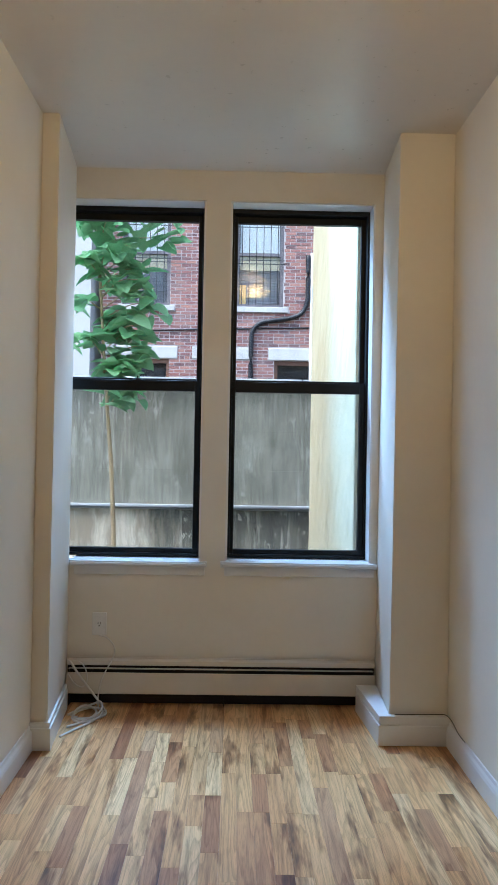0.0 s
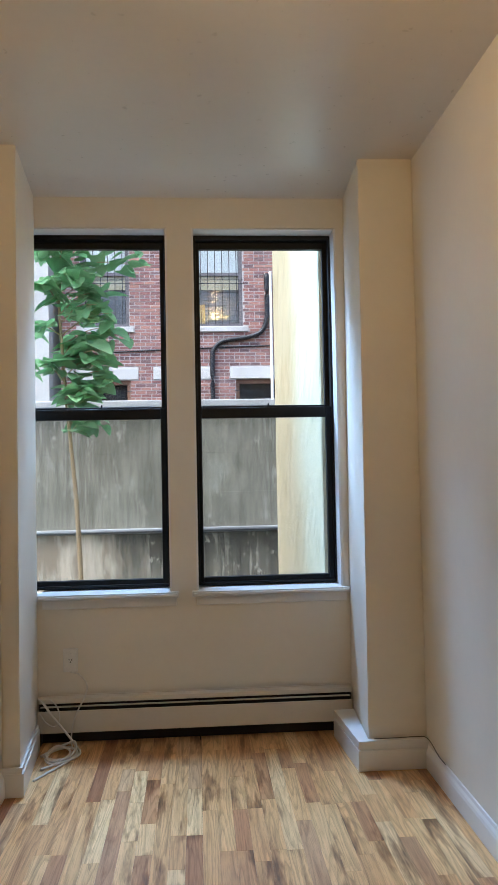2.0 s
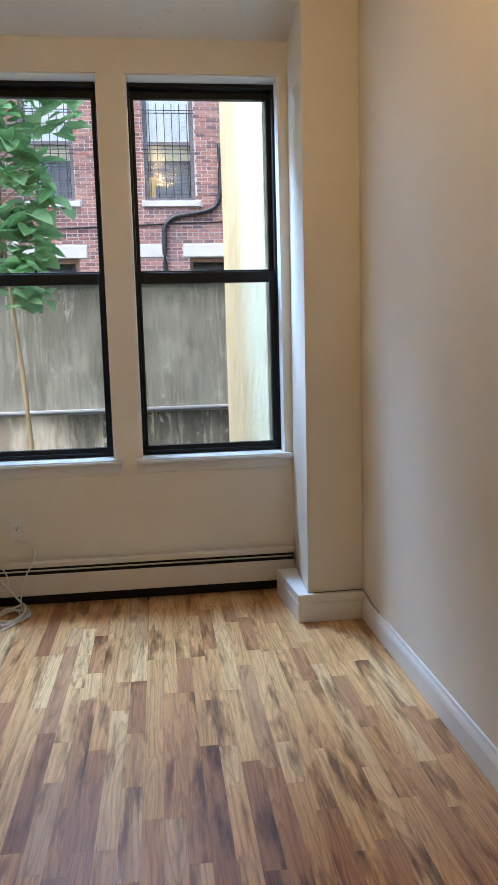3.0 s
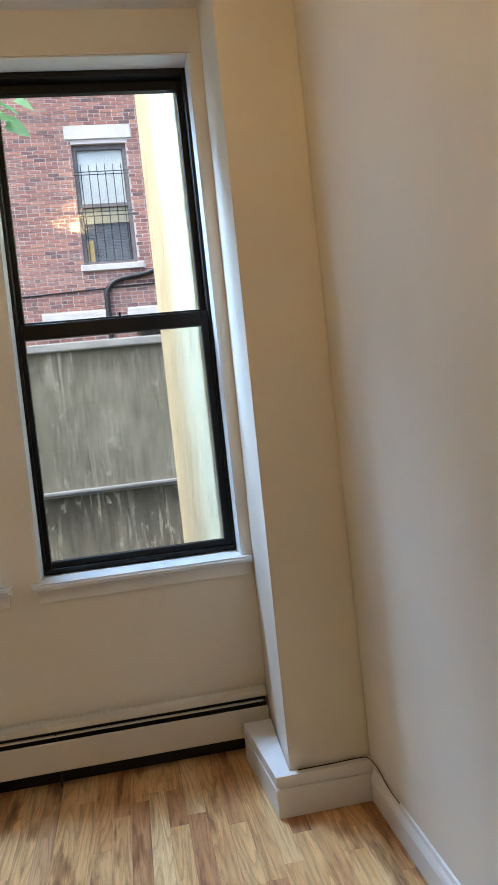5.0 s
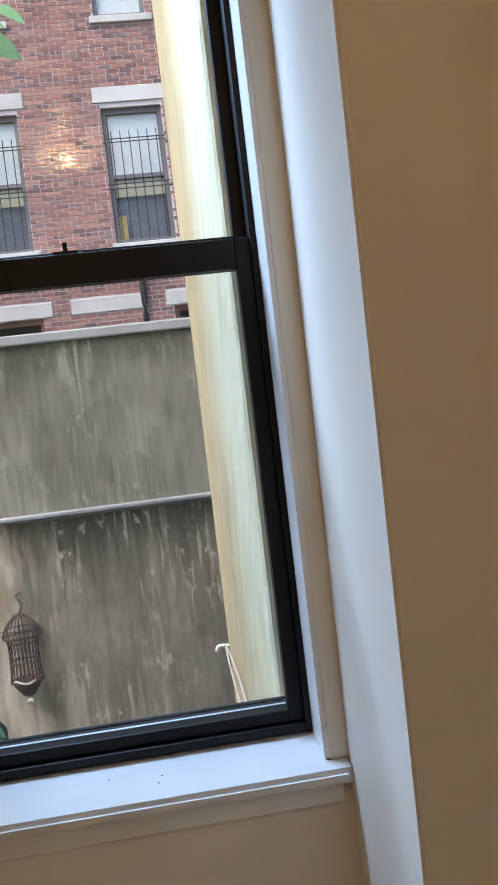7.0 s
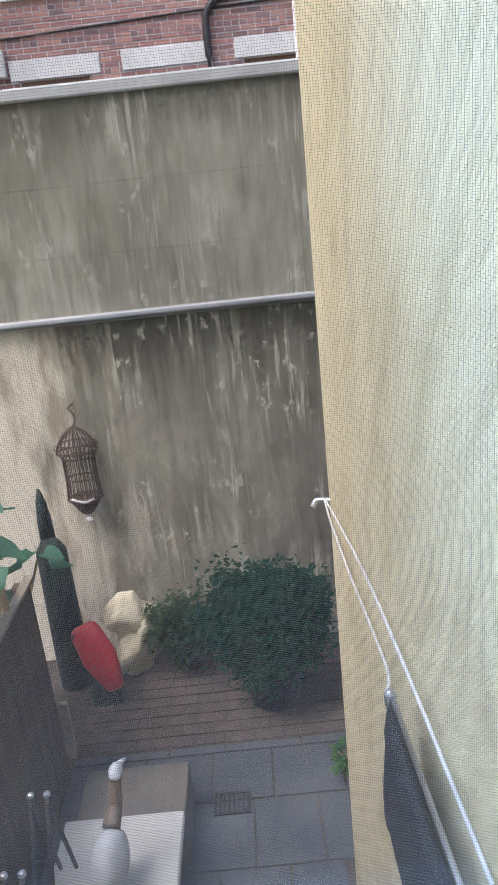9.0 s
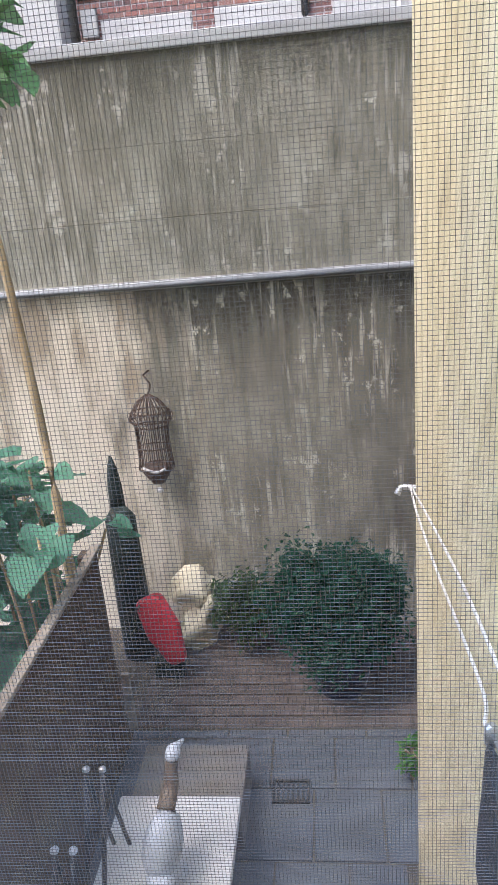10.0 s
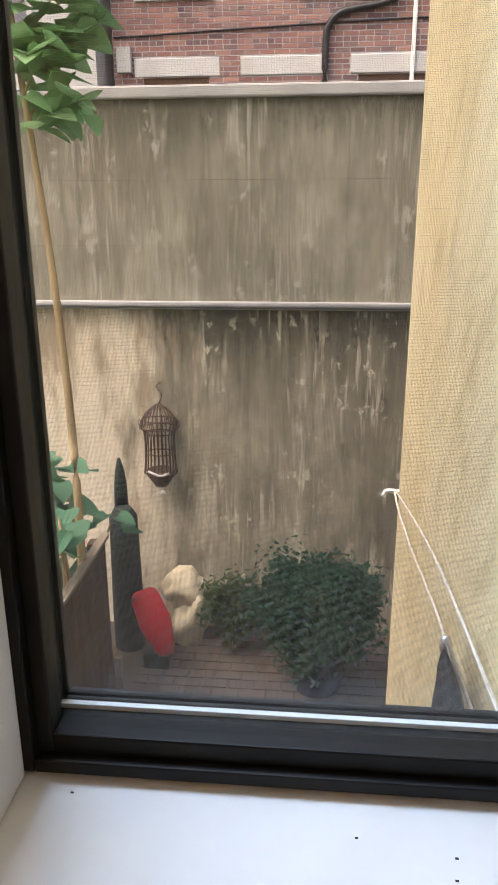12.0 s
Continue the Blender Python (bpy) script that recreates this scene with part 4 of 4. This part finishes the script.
cage = thing("bird_cage", (-0.86, 9.0, -0.95), "rusty wire bird cage hung on the concrete wall", "cage")
cg = (-0.86, 8.97)
for k in range(24):
    a = 2 * math.pi * k / 24
    dx, dy = math.cos(a), math.sin(a)
    shape = ((0.136, -0.78), (0.124, -0.62), (0.126, -0.44), (0.156, -0.395), (0.140, -0.33), (0.085, -0.25), (0.016, -0.20))
    part("wire", tube(bmesh.new(), smooth_path([(cg[0] + q * dx, cg[1] + 0.72 * q * dy, h) for q, h in shape], 3), 0.0045, 4), RUST, cage)
for z, q in ((-0.78, 0.138), (-0.61, 0.125), (-0.44, 0.128), (-0.395, 0.160), (-0.33, 0.142)):
    part("hoop", tube(bmesh.new(), [(cg[0] + q * math.cos(2 * math.pi * k / 20), cg[1] + 0.72 * q * math.sin(2 * math.pi * k / 20), z) for k in range(21)], 0.006, 5), RUST, cage)
for k in range(10):
    a = 2 * math.pi * k / 10
    dx, dy = math.cos(a), math.sin(a)
    part("scroll", tube(bmesh.new(), smooth_path([(cg[0] + q * dx, cg[1] + 0.72 * q * dy, h) for q, h in ((0.158, -0.395), (0.172, -0.36), (0.160, -0.335), (0.148, -0.355))], 4), 0.004, 4), RUST, cage)
part("tray", lathe(bmesh.new(), (cg[0], cg[1], -0.80), [(0.05, -0.10), (0.09, -0.04), (0.115, 0.0), (0.115, 0.04)], 16), RUST, cage)
part("hook", tube(bmesh.new(), smooth_path([(cg[0], cg[1], -0.205), (cg[0] + 0.03, cg[1], -0.13), (cg[0], cg[1], -0.07), (cg[0] - 0.02, cg[1] + 0.04, -0.06), (cg[0], WALL_Y - 0.001, -0.05)], 5), 0.007, 5), RUST, cage)
part("perch", tube(bmesh.new(), smooth_path([(cg[0] - 0.08, cg[1] - 0.11, -0.74), (cg[0] + 0.02, cg[1] - 0.13, -0.77), (cg[0] + 0.09, cg[1] - 0.11, -0.75)], 4), 0.010, 6), MARBLE, cage, "pale perch")
part("hanging_shell", blob(bmesh.new(), (cg[0] + 0.02, cg[1] - 0.09, -0.93), (0.03, 0.02, 0.025), 8, 0.3, sub=2), MARBLE, cage)

# clothes line and closed umbrella on the cream wing
WX = 0.778
solid("wall_hook", tube(bmesh.new(), smooth_path([(WX + 0.02, 6.45, 0.085), (WX - 0.05, 6.47, 0.085), (WX - 0.07, 6.46, 0.06)], 5), 0.012, 7), ALU, "pale metal hook on the house corner", "hook")
cord([(WX - 0.02, 6.45, 0.09), (WX - 0.018, 6.29, 0.067), (WX - 0.018, 5.85, 0.10), (WX - 0.018, 5.49, 0.150), (WX - 0.018, 5.18, 0.185), (WX - 0.05, 5.02, 0.25), (WX - 0.055, 4.955, 0.30)], 0.0042, LIMESTONE, "white clothes line tied to the closed umbrella", "clothes_line")
cord([(WX - 0.02, 6.44, 0.10), (WX - 0.018, 5.9, 0.21), (WX - 0.018, 5.4, 0.300), (WX - 0.018, 4.95, 0.345), (WX - 0.018, 4.566, 0.368), (WX - 0.018, 4.17, 0.385)], 0.0042, LIMESTONE, "white clothes line along the cream wall", "clothes_line")
umb = thing("patio_umbrella", (WX - 0.09, 4.6, 0.1), "closed black patio umbrella hung along the cream wall", "umbrella")
part("pole", tube(bmesh.new(), [(WX - 0.052, 4.95, 0.295), (WX - 0.052, 4.5, 0.335), (WX - 0.052, 4.2, 0.355)], 0.0055, 10), ALU, umb, "bright metal pole")
fold = bmesh.new()
path = smooth_path([(WX - 0.06, 4.94, 0.27), (WX - 0.060, 4.84, 0.25), (WX - 0.060, 4.5, 0.235), (WX - 0.060, 4.2, 0.23)], 6)
sides, rings = 14, []
for i, p in enumerate(path):
    g = min(1.0, 0.25 + i / 6)
    rings.append([fold.verts.new(p + Vector((0.030 * g * math.cos(a) * (1 + 0.22 * math.cos(5 * a + i * 0.4)), 0, (-0.13 + 0.17 * math.sin(a)) * g * (1 + 0.15 * math.cos(5 * a + i * 0.4))))) for a in (2 * math.pi * k / sides for k in range(sides))])
for a, b in zip(rings, rings[1:]):
    for k in range(sides):
        fold.faces.new((a[k], a[(k + 1) % sides], b[(k + 1) % sides], b[k])).smooth = True
fold.faces.new(rings[0][::-1])
fold.faces.new(rings[-1])
part("canopy", fold, BLACK_FABRIC, umb, "folded black fabric")
part("tip", lathe(bmesh.new(), (WX - 0.055, 4.95, 0.265), [(0.010, 0), (0.013, 0.01), (0.013, 0.035), (0.006, 0.045)], 10), ALU, umb)

# ---- the brick house beyond ----
BY = 14.27
house = thing("brick_house", (-0.3, BY, GROUND - 0.03), "red brick house with pale stone lintels and barred windows", "building")
HX_L, HX_R, HTOP = -2.48, 5.6, 10.5
WINDOWS = []  # x0, x1, z0, z1, kind
for wx in (0.09, -2.10, 2.27):
    WINDOWS.append((wx, wx + 0.93, 4.05, 6.13, "tall"))
    WINDOWS.append((wx + 0.07, wx + 0.86, 7.50, 9.4, "top"))
for wx in (-2.08, 0.86, 3.05):
    WINDOWS.append((wx, wx + 0.92, 1.6, 3.02, "low"))


def in_window(x0, x1, z0, z1):
    return any(x1 > a - 0.005 and x0 < b + 0.005 and z1 > c - 0.005 and z0 < d + 0.005 for a, b, c, d, _ in WINDOWS)


xs = sorted({HX_L, HX_R, *[w[0] for w in WINDOWS], *[w[1] for w in WINDOWS]})
zs = sorted({GROUND - 0.03, HTOP, *[w[2] for w in WINDOWS], *[w[3] for w in WINDOWS]})
core = bmesh.new()
for xa, xb in zip(xs, xs[1:]):
    for za, zb in zip(zs, zs[1:]):
        if not any(w[0] <= xa and xb <= w[1] and w[2] <= za and zb <= w[3] for w in WINDOWS):
            box(core, xa, xb, BY + 0.003, BY + 0.3, za, zb)
part("wall", core, MORTAR, house)
part("roof", boxes((HX_L - 0.1, HX_R, BY - 0.15, BY + 8, HTOP, HTOP + 0.25), bevel=0.03), CAP_CONC, house)
part("side_wall", boxes((HX_L, HX_L + 0.3, BY + 0.3, BY + 8, GROUND - 0.03, HTOP), (HX_L + 0.3, HX_R, BY + 7.7, BY + 8, GROUND - 0.03, HTOP)), MORTAR, house)

LINTELS = []
for wx0, wx1, wz0, wz1, kind in WINDOWS:
    w = part("window", boxes((wx0, wx0 + 0.07, BY + 0.07, BY + 0.15, wz0, wz1), (wx1 - 0.07, wx1, BY + 0.07, BY + 0.15, wz0, wz1), (wx0 + 0.07, wx1 - 0.07, BY + 0.07, BY + 0.15, wz1 - 0.08, wz1),
                             (wx0 + 0.07, wx1 - 0.07, BY + 0.07, BY + 0.15, wz0, wz0 + 0.07)), FRAME_BROWN if kind == "low" else FRAME_GREY, house)
    zm = wz0 + 0.50 * (wz1 - wz0)
    part("meeting_rail", boxes((wx0 + 0.07, wx1 - 0.07, BY + 0.075, BY + 0.145, zm - 0.03, zm + 0.03)), FRAME_BROWN if kind == "low" else FRAME_GREY, w)
    pane = part("pane", boxes((wx0 + 0.06, wx1 - 0.06, BY + 0.11, BY + 0.116, wz0 + 0.06, wz1 - 0.06)), GLASS, w)
    pane.visible_shadow = False
    if kind == "tall":
        part("blind", boxes(*[(wx0 + 0.09, wx1 - 0.09, BY + 0.16, BY + 0.175, wz0 + 0.05 + k * 0.05, wz0 + 0.092 + k * 0.05) for k in range(14)]), BLIND, w, "grey slatted blind")
        # curtain colour also carries the sky's white reflection in the upper glass
        part("curtain", boxes((wx0 + 0.08, wx1 - 0.08, BY + 0.120, BY + 0.128, zm + 0.02, wz1 - 0.06)), SKY_WHITE_CURTAIN, w, "curtain whitened to show the sky's reflection")
        part("valance", boxes((wx0 + 0.08, wx1 - 0.08, BY + 0.120, BY + 0.128, zm - 0.30, zm - 0.035)), VALANCE, w, "cream valance")
        part("drape", boxes((wx0 + 0.08, wx0 + 0.20, BY + 0.120, BY + 0.130, wz0 + 0.07, wz0 + 0.45)), AMBER, w, "amber cloth")
    elif kind == "top":
        # white cloth close behind the pane, its colour includes reflected sky
        part("curtain", boxes((wx0 + 0.04, wx1 - 0.04, BY + 0.120, BY + 0.128, wz0 + 0.05, wz1 - 0.05)), SKY_WHITE_CURTAIN, w, "window shade whitened to show the sky's reflection")
    # dark sheet just behind the wall: the room's shade is its colour
    part("shade_sheet", boxes((wx0 - 0.05, wx1 + 0.05, BY + 0.302, BY + 0.31, wz0 - 0.05, wz1 + 0.05)), ROOM_SHADE, w, "dark sheet painted as the unlit room behind the glass")
    if kind != "top":
        bars = [wx0 + 0.12 + k * (wx1 - wx0 - 0.24) / 5 for k in range(6)]
        btop = wz1 - 0.38 if kind == "tall" else wz1 - 0.15
        for bx in bars:
            part("bar", boxes((bx - 0.007, bx + 0.007, BY - 0.05, BY - 0.036, wz0 + 0.04, btop)), DARK_STEEL, w)
        for bz in (zm - 0.21, zm - 0.14, btop - 0.16, btop - 0.11) if kind == "tall" else (wz0 + 0.16, btop - 0.07):
            part("crossbar", boxes((wx0 - 0.02, wx1 + 0.02, BY - 0.036, BY - 0.022, bz - 0.006, bz + 0.006)), DARK_STEEL, w)
    if kind == "tall":
        LINTELS.append((wx0 - 0.095, wx1 + 0.115, wz1 + 0.075, wz1 + 0.305))
        part("sill", boxes((wx0 - 0.05, wx1 + 0.09, BY - 0.05, BY + 0.10, wz0 - 0.11, wz0 - 0.002), bevel=0.01), LIMESTONE, w)
    elif kind == "top":
        LINTELS.append((wx0 - 0.10, wx1 + 0.10, wz1 + 0.05, wz1 + 0.28))
        part("sill", boxes((wx0 - 0.06, wx1 + 0.10, BY - 0.05, BY + 0.10, wz0 - 0.11, wz0 - 0.002), bevel=0.01), LIMESTONE, w)
    else:
        LINTELS.append((wx0 - 0.11, wx1 + 0.15, wz1 + 0.01, wz1 + 0.235))
LINTELS.append((-0.724, 0.38, 3.03, 3.255))
for a, b, c, d in LINTELS:
    part("lintel", boxes((a, b, BY - 0.02, BY + 0.05, c, d), bevel=0.008), LIMESTONE, house, "pale limestone lintel")

cream = thing("cream_house", (-5.5, 13.9, GROUND - 0.03), "pale cream rendered house beyond the wall", "building")
part("wall", boxes((-12, -2.62, 13.9, 21, GROUND - 0.03, 9.6)), CREAM_BLDG, cream)
part("roof", boxes((-12.1, -2.55, 13.75, 21, 9.6, 9.8), bevel=0.02), CAP_CONC, cream)
for wz in (3.4, 6.2):
    for wx in (-4.4, -6.6):
        w = part("window", boxes((wx, wx + 0.07, 13.86, 13.9, wz, wz + 1.7), (wx + 0.9, wx + 0.97, 13.86, 13.9, wz, wz + 1.7), (wx + 0.07, wx + 0.9, 13.86, 13.9, wz + 1.63, wz + 1.7), (wx + 0.07, wx + 0.9, 13.86, 13.9, wz, wz + 0.07)), LIMESTONE, cream)
        part("pane", boxes((wx + 0.07, wx + 0.9, 13.88, 13.897, wz + 0.07, wz + 1.63)), BLIND, w)

pipe = solid("conduit", tube(bmesh.new(), smooth_path([(0.41, BY - 0.06, GROUND), (0.41, BY - 0.06, 2.0), (0.41, BY - 0.06, 3.35), (0.45, BY - 0.06, 3.60), (0.60, BY - 0.06, 3.74), (0.85, BY - 0.06, 3.79), (1.12, BY - 0.06, 3.83), (1.36, BY - 0.06, 3.93), (1.47, BY - 0.06, 4.15), (1.485, BY - 0.06, 4.45), (1.485, BY - 0.06, 5.06)], 6), 0.045, 8), DARK_STEEL,
             "thick dark conduit bending up the brick wall", "pipe")
solid("downpipe", tube(bmesh.new(), [(1.56, BY - 0.05, GROUND), (1.56, BY - 0.05, 5.1)], 0.03, 8), LIMESTONE, "thin white downpipe on the brick wall", "pipe")
solid("wall_cable", tube(bmesh.new(), smooth_path([(-2.45, BY - 0.02, 3.52), (-1.0, BY - 0.02, 3.58), (0.4, BY - 0.02, 3.63), (2.0, BY - 0.02, 3.68)], 6), 0.014, 5), DARK_STEEL, "dark cable strung along the brick wall", "cable")
solid("meter_box", boxes((-2.42, -2.22, BY - 0.09, BY + 0.012, 3.08, 3.40), bevel=0.01), CREAM_BLDG, "small pale meter box on the brick wall", "box")

# ---- bricks ----
BW, BH, JT = 0.186, 0.051, 0.015


def brick_mesh(w):
    bm = box(bmesh.new(), -w / 2, w / 2, 0.0, 0.03, 0, BH)
    me = bpy.data.meshes.new("brick")
    bm.to_mesh(me)
    bm.free()
    me.materials.append(BRICK)
    return me


full_brick, half_brick = brick_mesh(BW), brick_mesh(BW / 2 - JT / 2)
rest_co, rest_f = [], []
singles = 0
zrow, row = 1.9, 0
blocked = [(a, b, c, d) for a, b, c, d in LINTELS] + [(w[0] - 0.06, w[1] + 0.10, w[2] - 0.115, w[2]) for w in WINDOWS if w[4] != "low"]
while zrow < HTOP - BH:
    x = HX_L + 0.01 + (0 if row % 2 else -BW / 2)
    while x < 3.4:
        header = row % 6 == 5
        w = BW / 2 - JT / 2 if header else BW
        x0, x1 = max(x, HX_L + 0.005), x + w
        cuts = [(x0, x1)]
        for a, b, c, d in [(q[0], q[1], q[2], q[3]) for q in WINDOWS] + blocked:
            if zrow + BH > c - 0.004 and zrow < d + 0.004:
                out = []
                for s0, s1 in cuts:
                    if s1 <= a or s0 >= b:
                        out.append((s0, s1))
                        continue
                    if s0 < a - 0.02:
                        out.append((s0, a - 0.006))
                    if s1 > b + 0.02:
                        out.append((b + 0.006, s1))
                cuts = out
        for s0, s1 in cuts:
            if s1 - s0 < 0.02:
                continue
            proud = random.uniform(-0.003, 0.003)
            if abs((s1 - s0) - w) < 1e-6 and singles < 300 and -1.0 < s0 and s1 < 0.0 and 4.0 < zrow:
                ob = new("brick", half_brick if header else full_brick)
                ob.location = ((s0 + s1) / 2, BY - 0.004 + proud, zrow)
                ob.parent = house
                ob.matrix_parent_inverse = Matrix.Translation(-house.location)
                singles += 1
            else:
                k = len(rest_co)
                y0, y1 = BY - 0.004 + proud, BY + 0.03
                rest_co.extend([(s0, y0, zrow), (s1, y0, zrow), (s1, y1, zrow), (s0, y1, zrow), (s0, y0, zrow + BH), (s1, y0, zrow + BH), (s1, y1, zrow + BH), (s0, y1, zrow + BH)])
                rest_f.extend([(k, k + 1, k + 5, k + 4), (k + 1, k + 2, k + 6, k + 5), (k + 3, k, k + 4, k + 7), (k + 4, k + 5, k + 6, k + 7), (k + 1, k, k + 3, k + 2)])
        x += w + JT
    zrow += BH + JT
    row += 1
me = bpy.data.meshes.new("brickwork")
me.from_pydata(rest_co, [], rest_f)
me.materials.append(BRICK)
bw = new("brickwork", me)
bw.parent = house
bw.matrix_parent_inverse = Matrix.Translation(-house.location)
tagged(bw, "red brick courses", kind="stuff")

# ---- paving ----
patio = solid("pavement", boxes((-0.985, 0.775, OUT + 0.01, WALL_Y - 0.005, GROUND - 0.08, GROUND - 0.022), (0.775, 2.5, 6.49, WALL_Y - 0.005, GROUND - 0.08, GROUND - 0.022)), SOIL,
              "blue-grey flagstone and brick yard paving", "pavement", kind="structure")


def paver(x0, x1, y0, y1, material, name):
    ob = part(name, boxes((x0, x1, y0, y1, GROUND - 0.03, GROUND - 0.012 + random.uniform(-0.003, 0.003)), bevel=0.004), material, patio)
    return ob


y = 4.2
prow = 0
while y < 7.85:
    d = (0.46, 0.40, 0.50, 0.43)[prow % 4]
    x = -0.98 if prow % 2 else -0.98 - 0.25
    while x < 1.9:
        w = random.choice((0.40, 0.52, 0.46))
        a, b = max(x, -0.98), min(x + w, 2.4 if y > 6.6 else 0.772)
        if b - a > 0.06:
            paver(a, b - 0.014, y, min(y + d, 7.86) - 0.014, SLATE, "flagstone")
        x += w
    y += d
    prow += 1
y, prow = 7.875, 0
while y < WALL_Y - 0.11:
    x = -0.98 - (0.1 if prow % 2 else 0)
    while x < 1.5:
        a = max(x, -0.98)
        paver(a, x + 0.2, y, y + 0.10, PATIO_BRICK, "paving_brick")
        x += 0.212
    y += 0.112
    prow += 1
grate = thing("drain_grate", (0.125, 7.32, GROUND - 0.01), "dark square drain grate in the paving", "grate")
part("grate_frame", boxes((0.01, 0.03, 7.23, 7.41, GROUND - 0.012, GROUND - 0.001), (0.22, 0.24, 7.23, 7.41, GROUND - 0.012, GROUND - 0.001), (0.03, 0.22, 7.23, 7.25, GROUND - 0.012, GROUND - 0.001), (0.03, 0.22, 7.39, 7.41, GROUND - 0.012, GROUND - 0.001)), DARK_STEEL, grate)
for k in range(6):
    part("slat", boxes((0.04 + k * 0.03, 0.056 + k * 0.03, 7.25, 7.39, GROUND - 0.012, GROUND - 0.003)), DARK_STEEL, grate)

# ---- floor boards ----
PW = (RIGHT - LEFT) / 31
LENGTHS = (0.22, 0.30, 0.38, 0.47, 0.58, 0.72, 0.90)


def plank_mesh(length):
    bm = bmesh.new()
    e = 0.0003
    w, l = PW - 0.0002, length - 0.0003
    lo = [bm.verts.new(p) for p in ((0, 0, -0.012), (w, 0, -0.012), (w, l, -0.012), (0, l, -0.012))]
    mi = [bm.verts.new(p) for p in ((0, 0, -e), (w, 0, -e), (w, l, -e), (0, l, -e))]
    hi = [bm.verts.new(p) for p in ((e, e, 0), (w - e, e, 0), (w - e, l - e, 0), (e, l - e, 0))]
    for a, b in ((lo, mi), (mi, hi)):
        for k in range(4):
            bm.faces.new((a[k], a[(k + 1) % 4], b[(k + 1) % 4], b[k]))
    bm.faces.new(hi)
    me = bpy.data.meshes.new("plank")
    bm.to_mesh(me)
    bm.free()
    me.materials.append(OAK)
    return me


plank_of = {l: plank_mesh(l) for l in LENGTHS}
rest_co, rest_f = [], []
for r in range(31):
    x = LEFT + r * PW
    y = WIN - random.uniform(0.12, 0.8)
    first = plank_mesh(WIN - y)
    ob = new("plank", first)
    ob.location, ob.parent = (x, y, 0), floor
    while y > BACK + 0.02:
        l = random.choice(LENGTHS)
        y -= l
        if y > 0.85:
            ob = new("plank", plank_of[l])
            ob.location, ob.parent = (x, y, 0), floor
        else:
            y0 = max(y, BACK)
            k = len(rest_co)
            rest_co.extend([(x, y0, -0.012), (x + PW - 0.0006, y0, -0.012), (x + PW - 0.0006, y + l - 0.0008, -0.012), (x, y + l - 0.0008, -0.012),
                            (x, y0, 0), (x + PW - 0.0006, y0, 0), (x + PW - 0.0006, y + l - 0.0008, 0), (x, y + l - 0.0008, 0)])
            rest_f.extend([(k + 4, k + 5, k + 6, k + 7), (k, k + 1, k + 5, k + 4), (k + 1, k + 2, k + 6, k + 5), (k + 2, k + 3, k + 7, k + 6), (k + 3, k, k + 4, k + 7)])
me = bpy.data.meshes.new("planks")
me.from_pydata(rest_co, [], rest_f)
me.materials.append(OAK)
pl = new("planks", me)
pl.parent = floor
tagged(pl, "oak floor boards", kind="stuff")
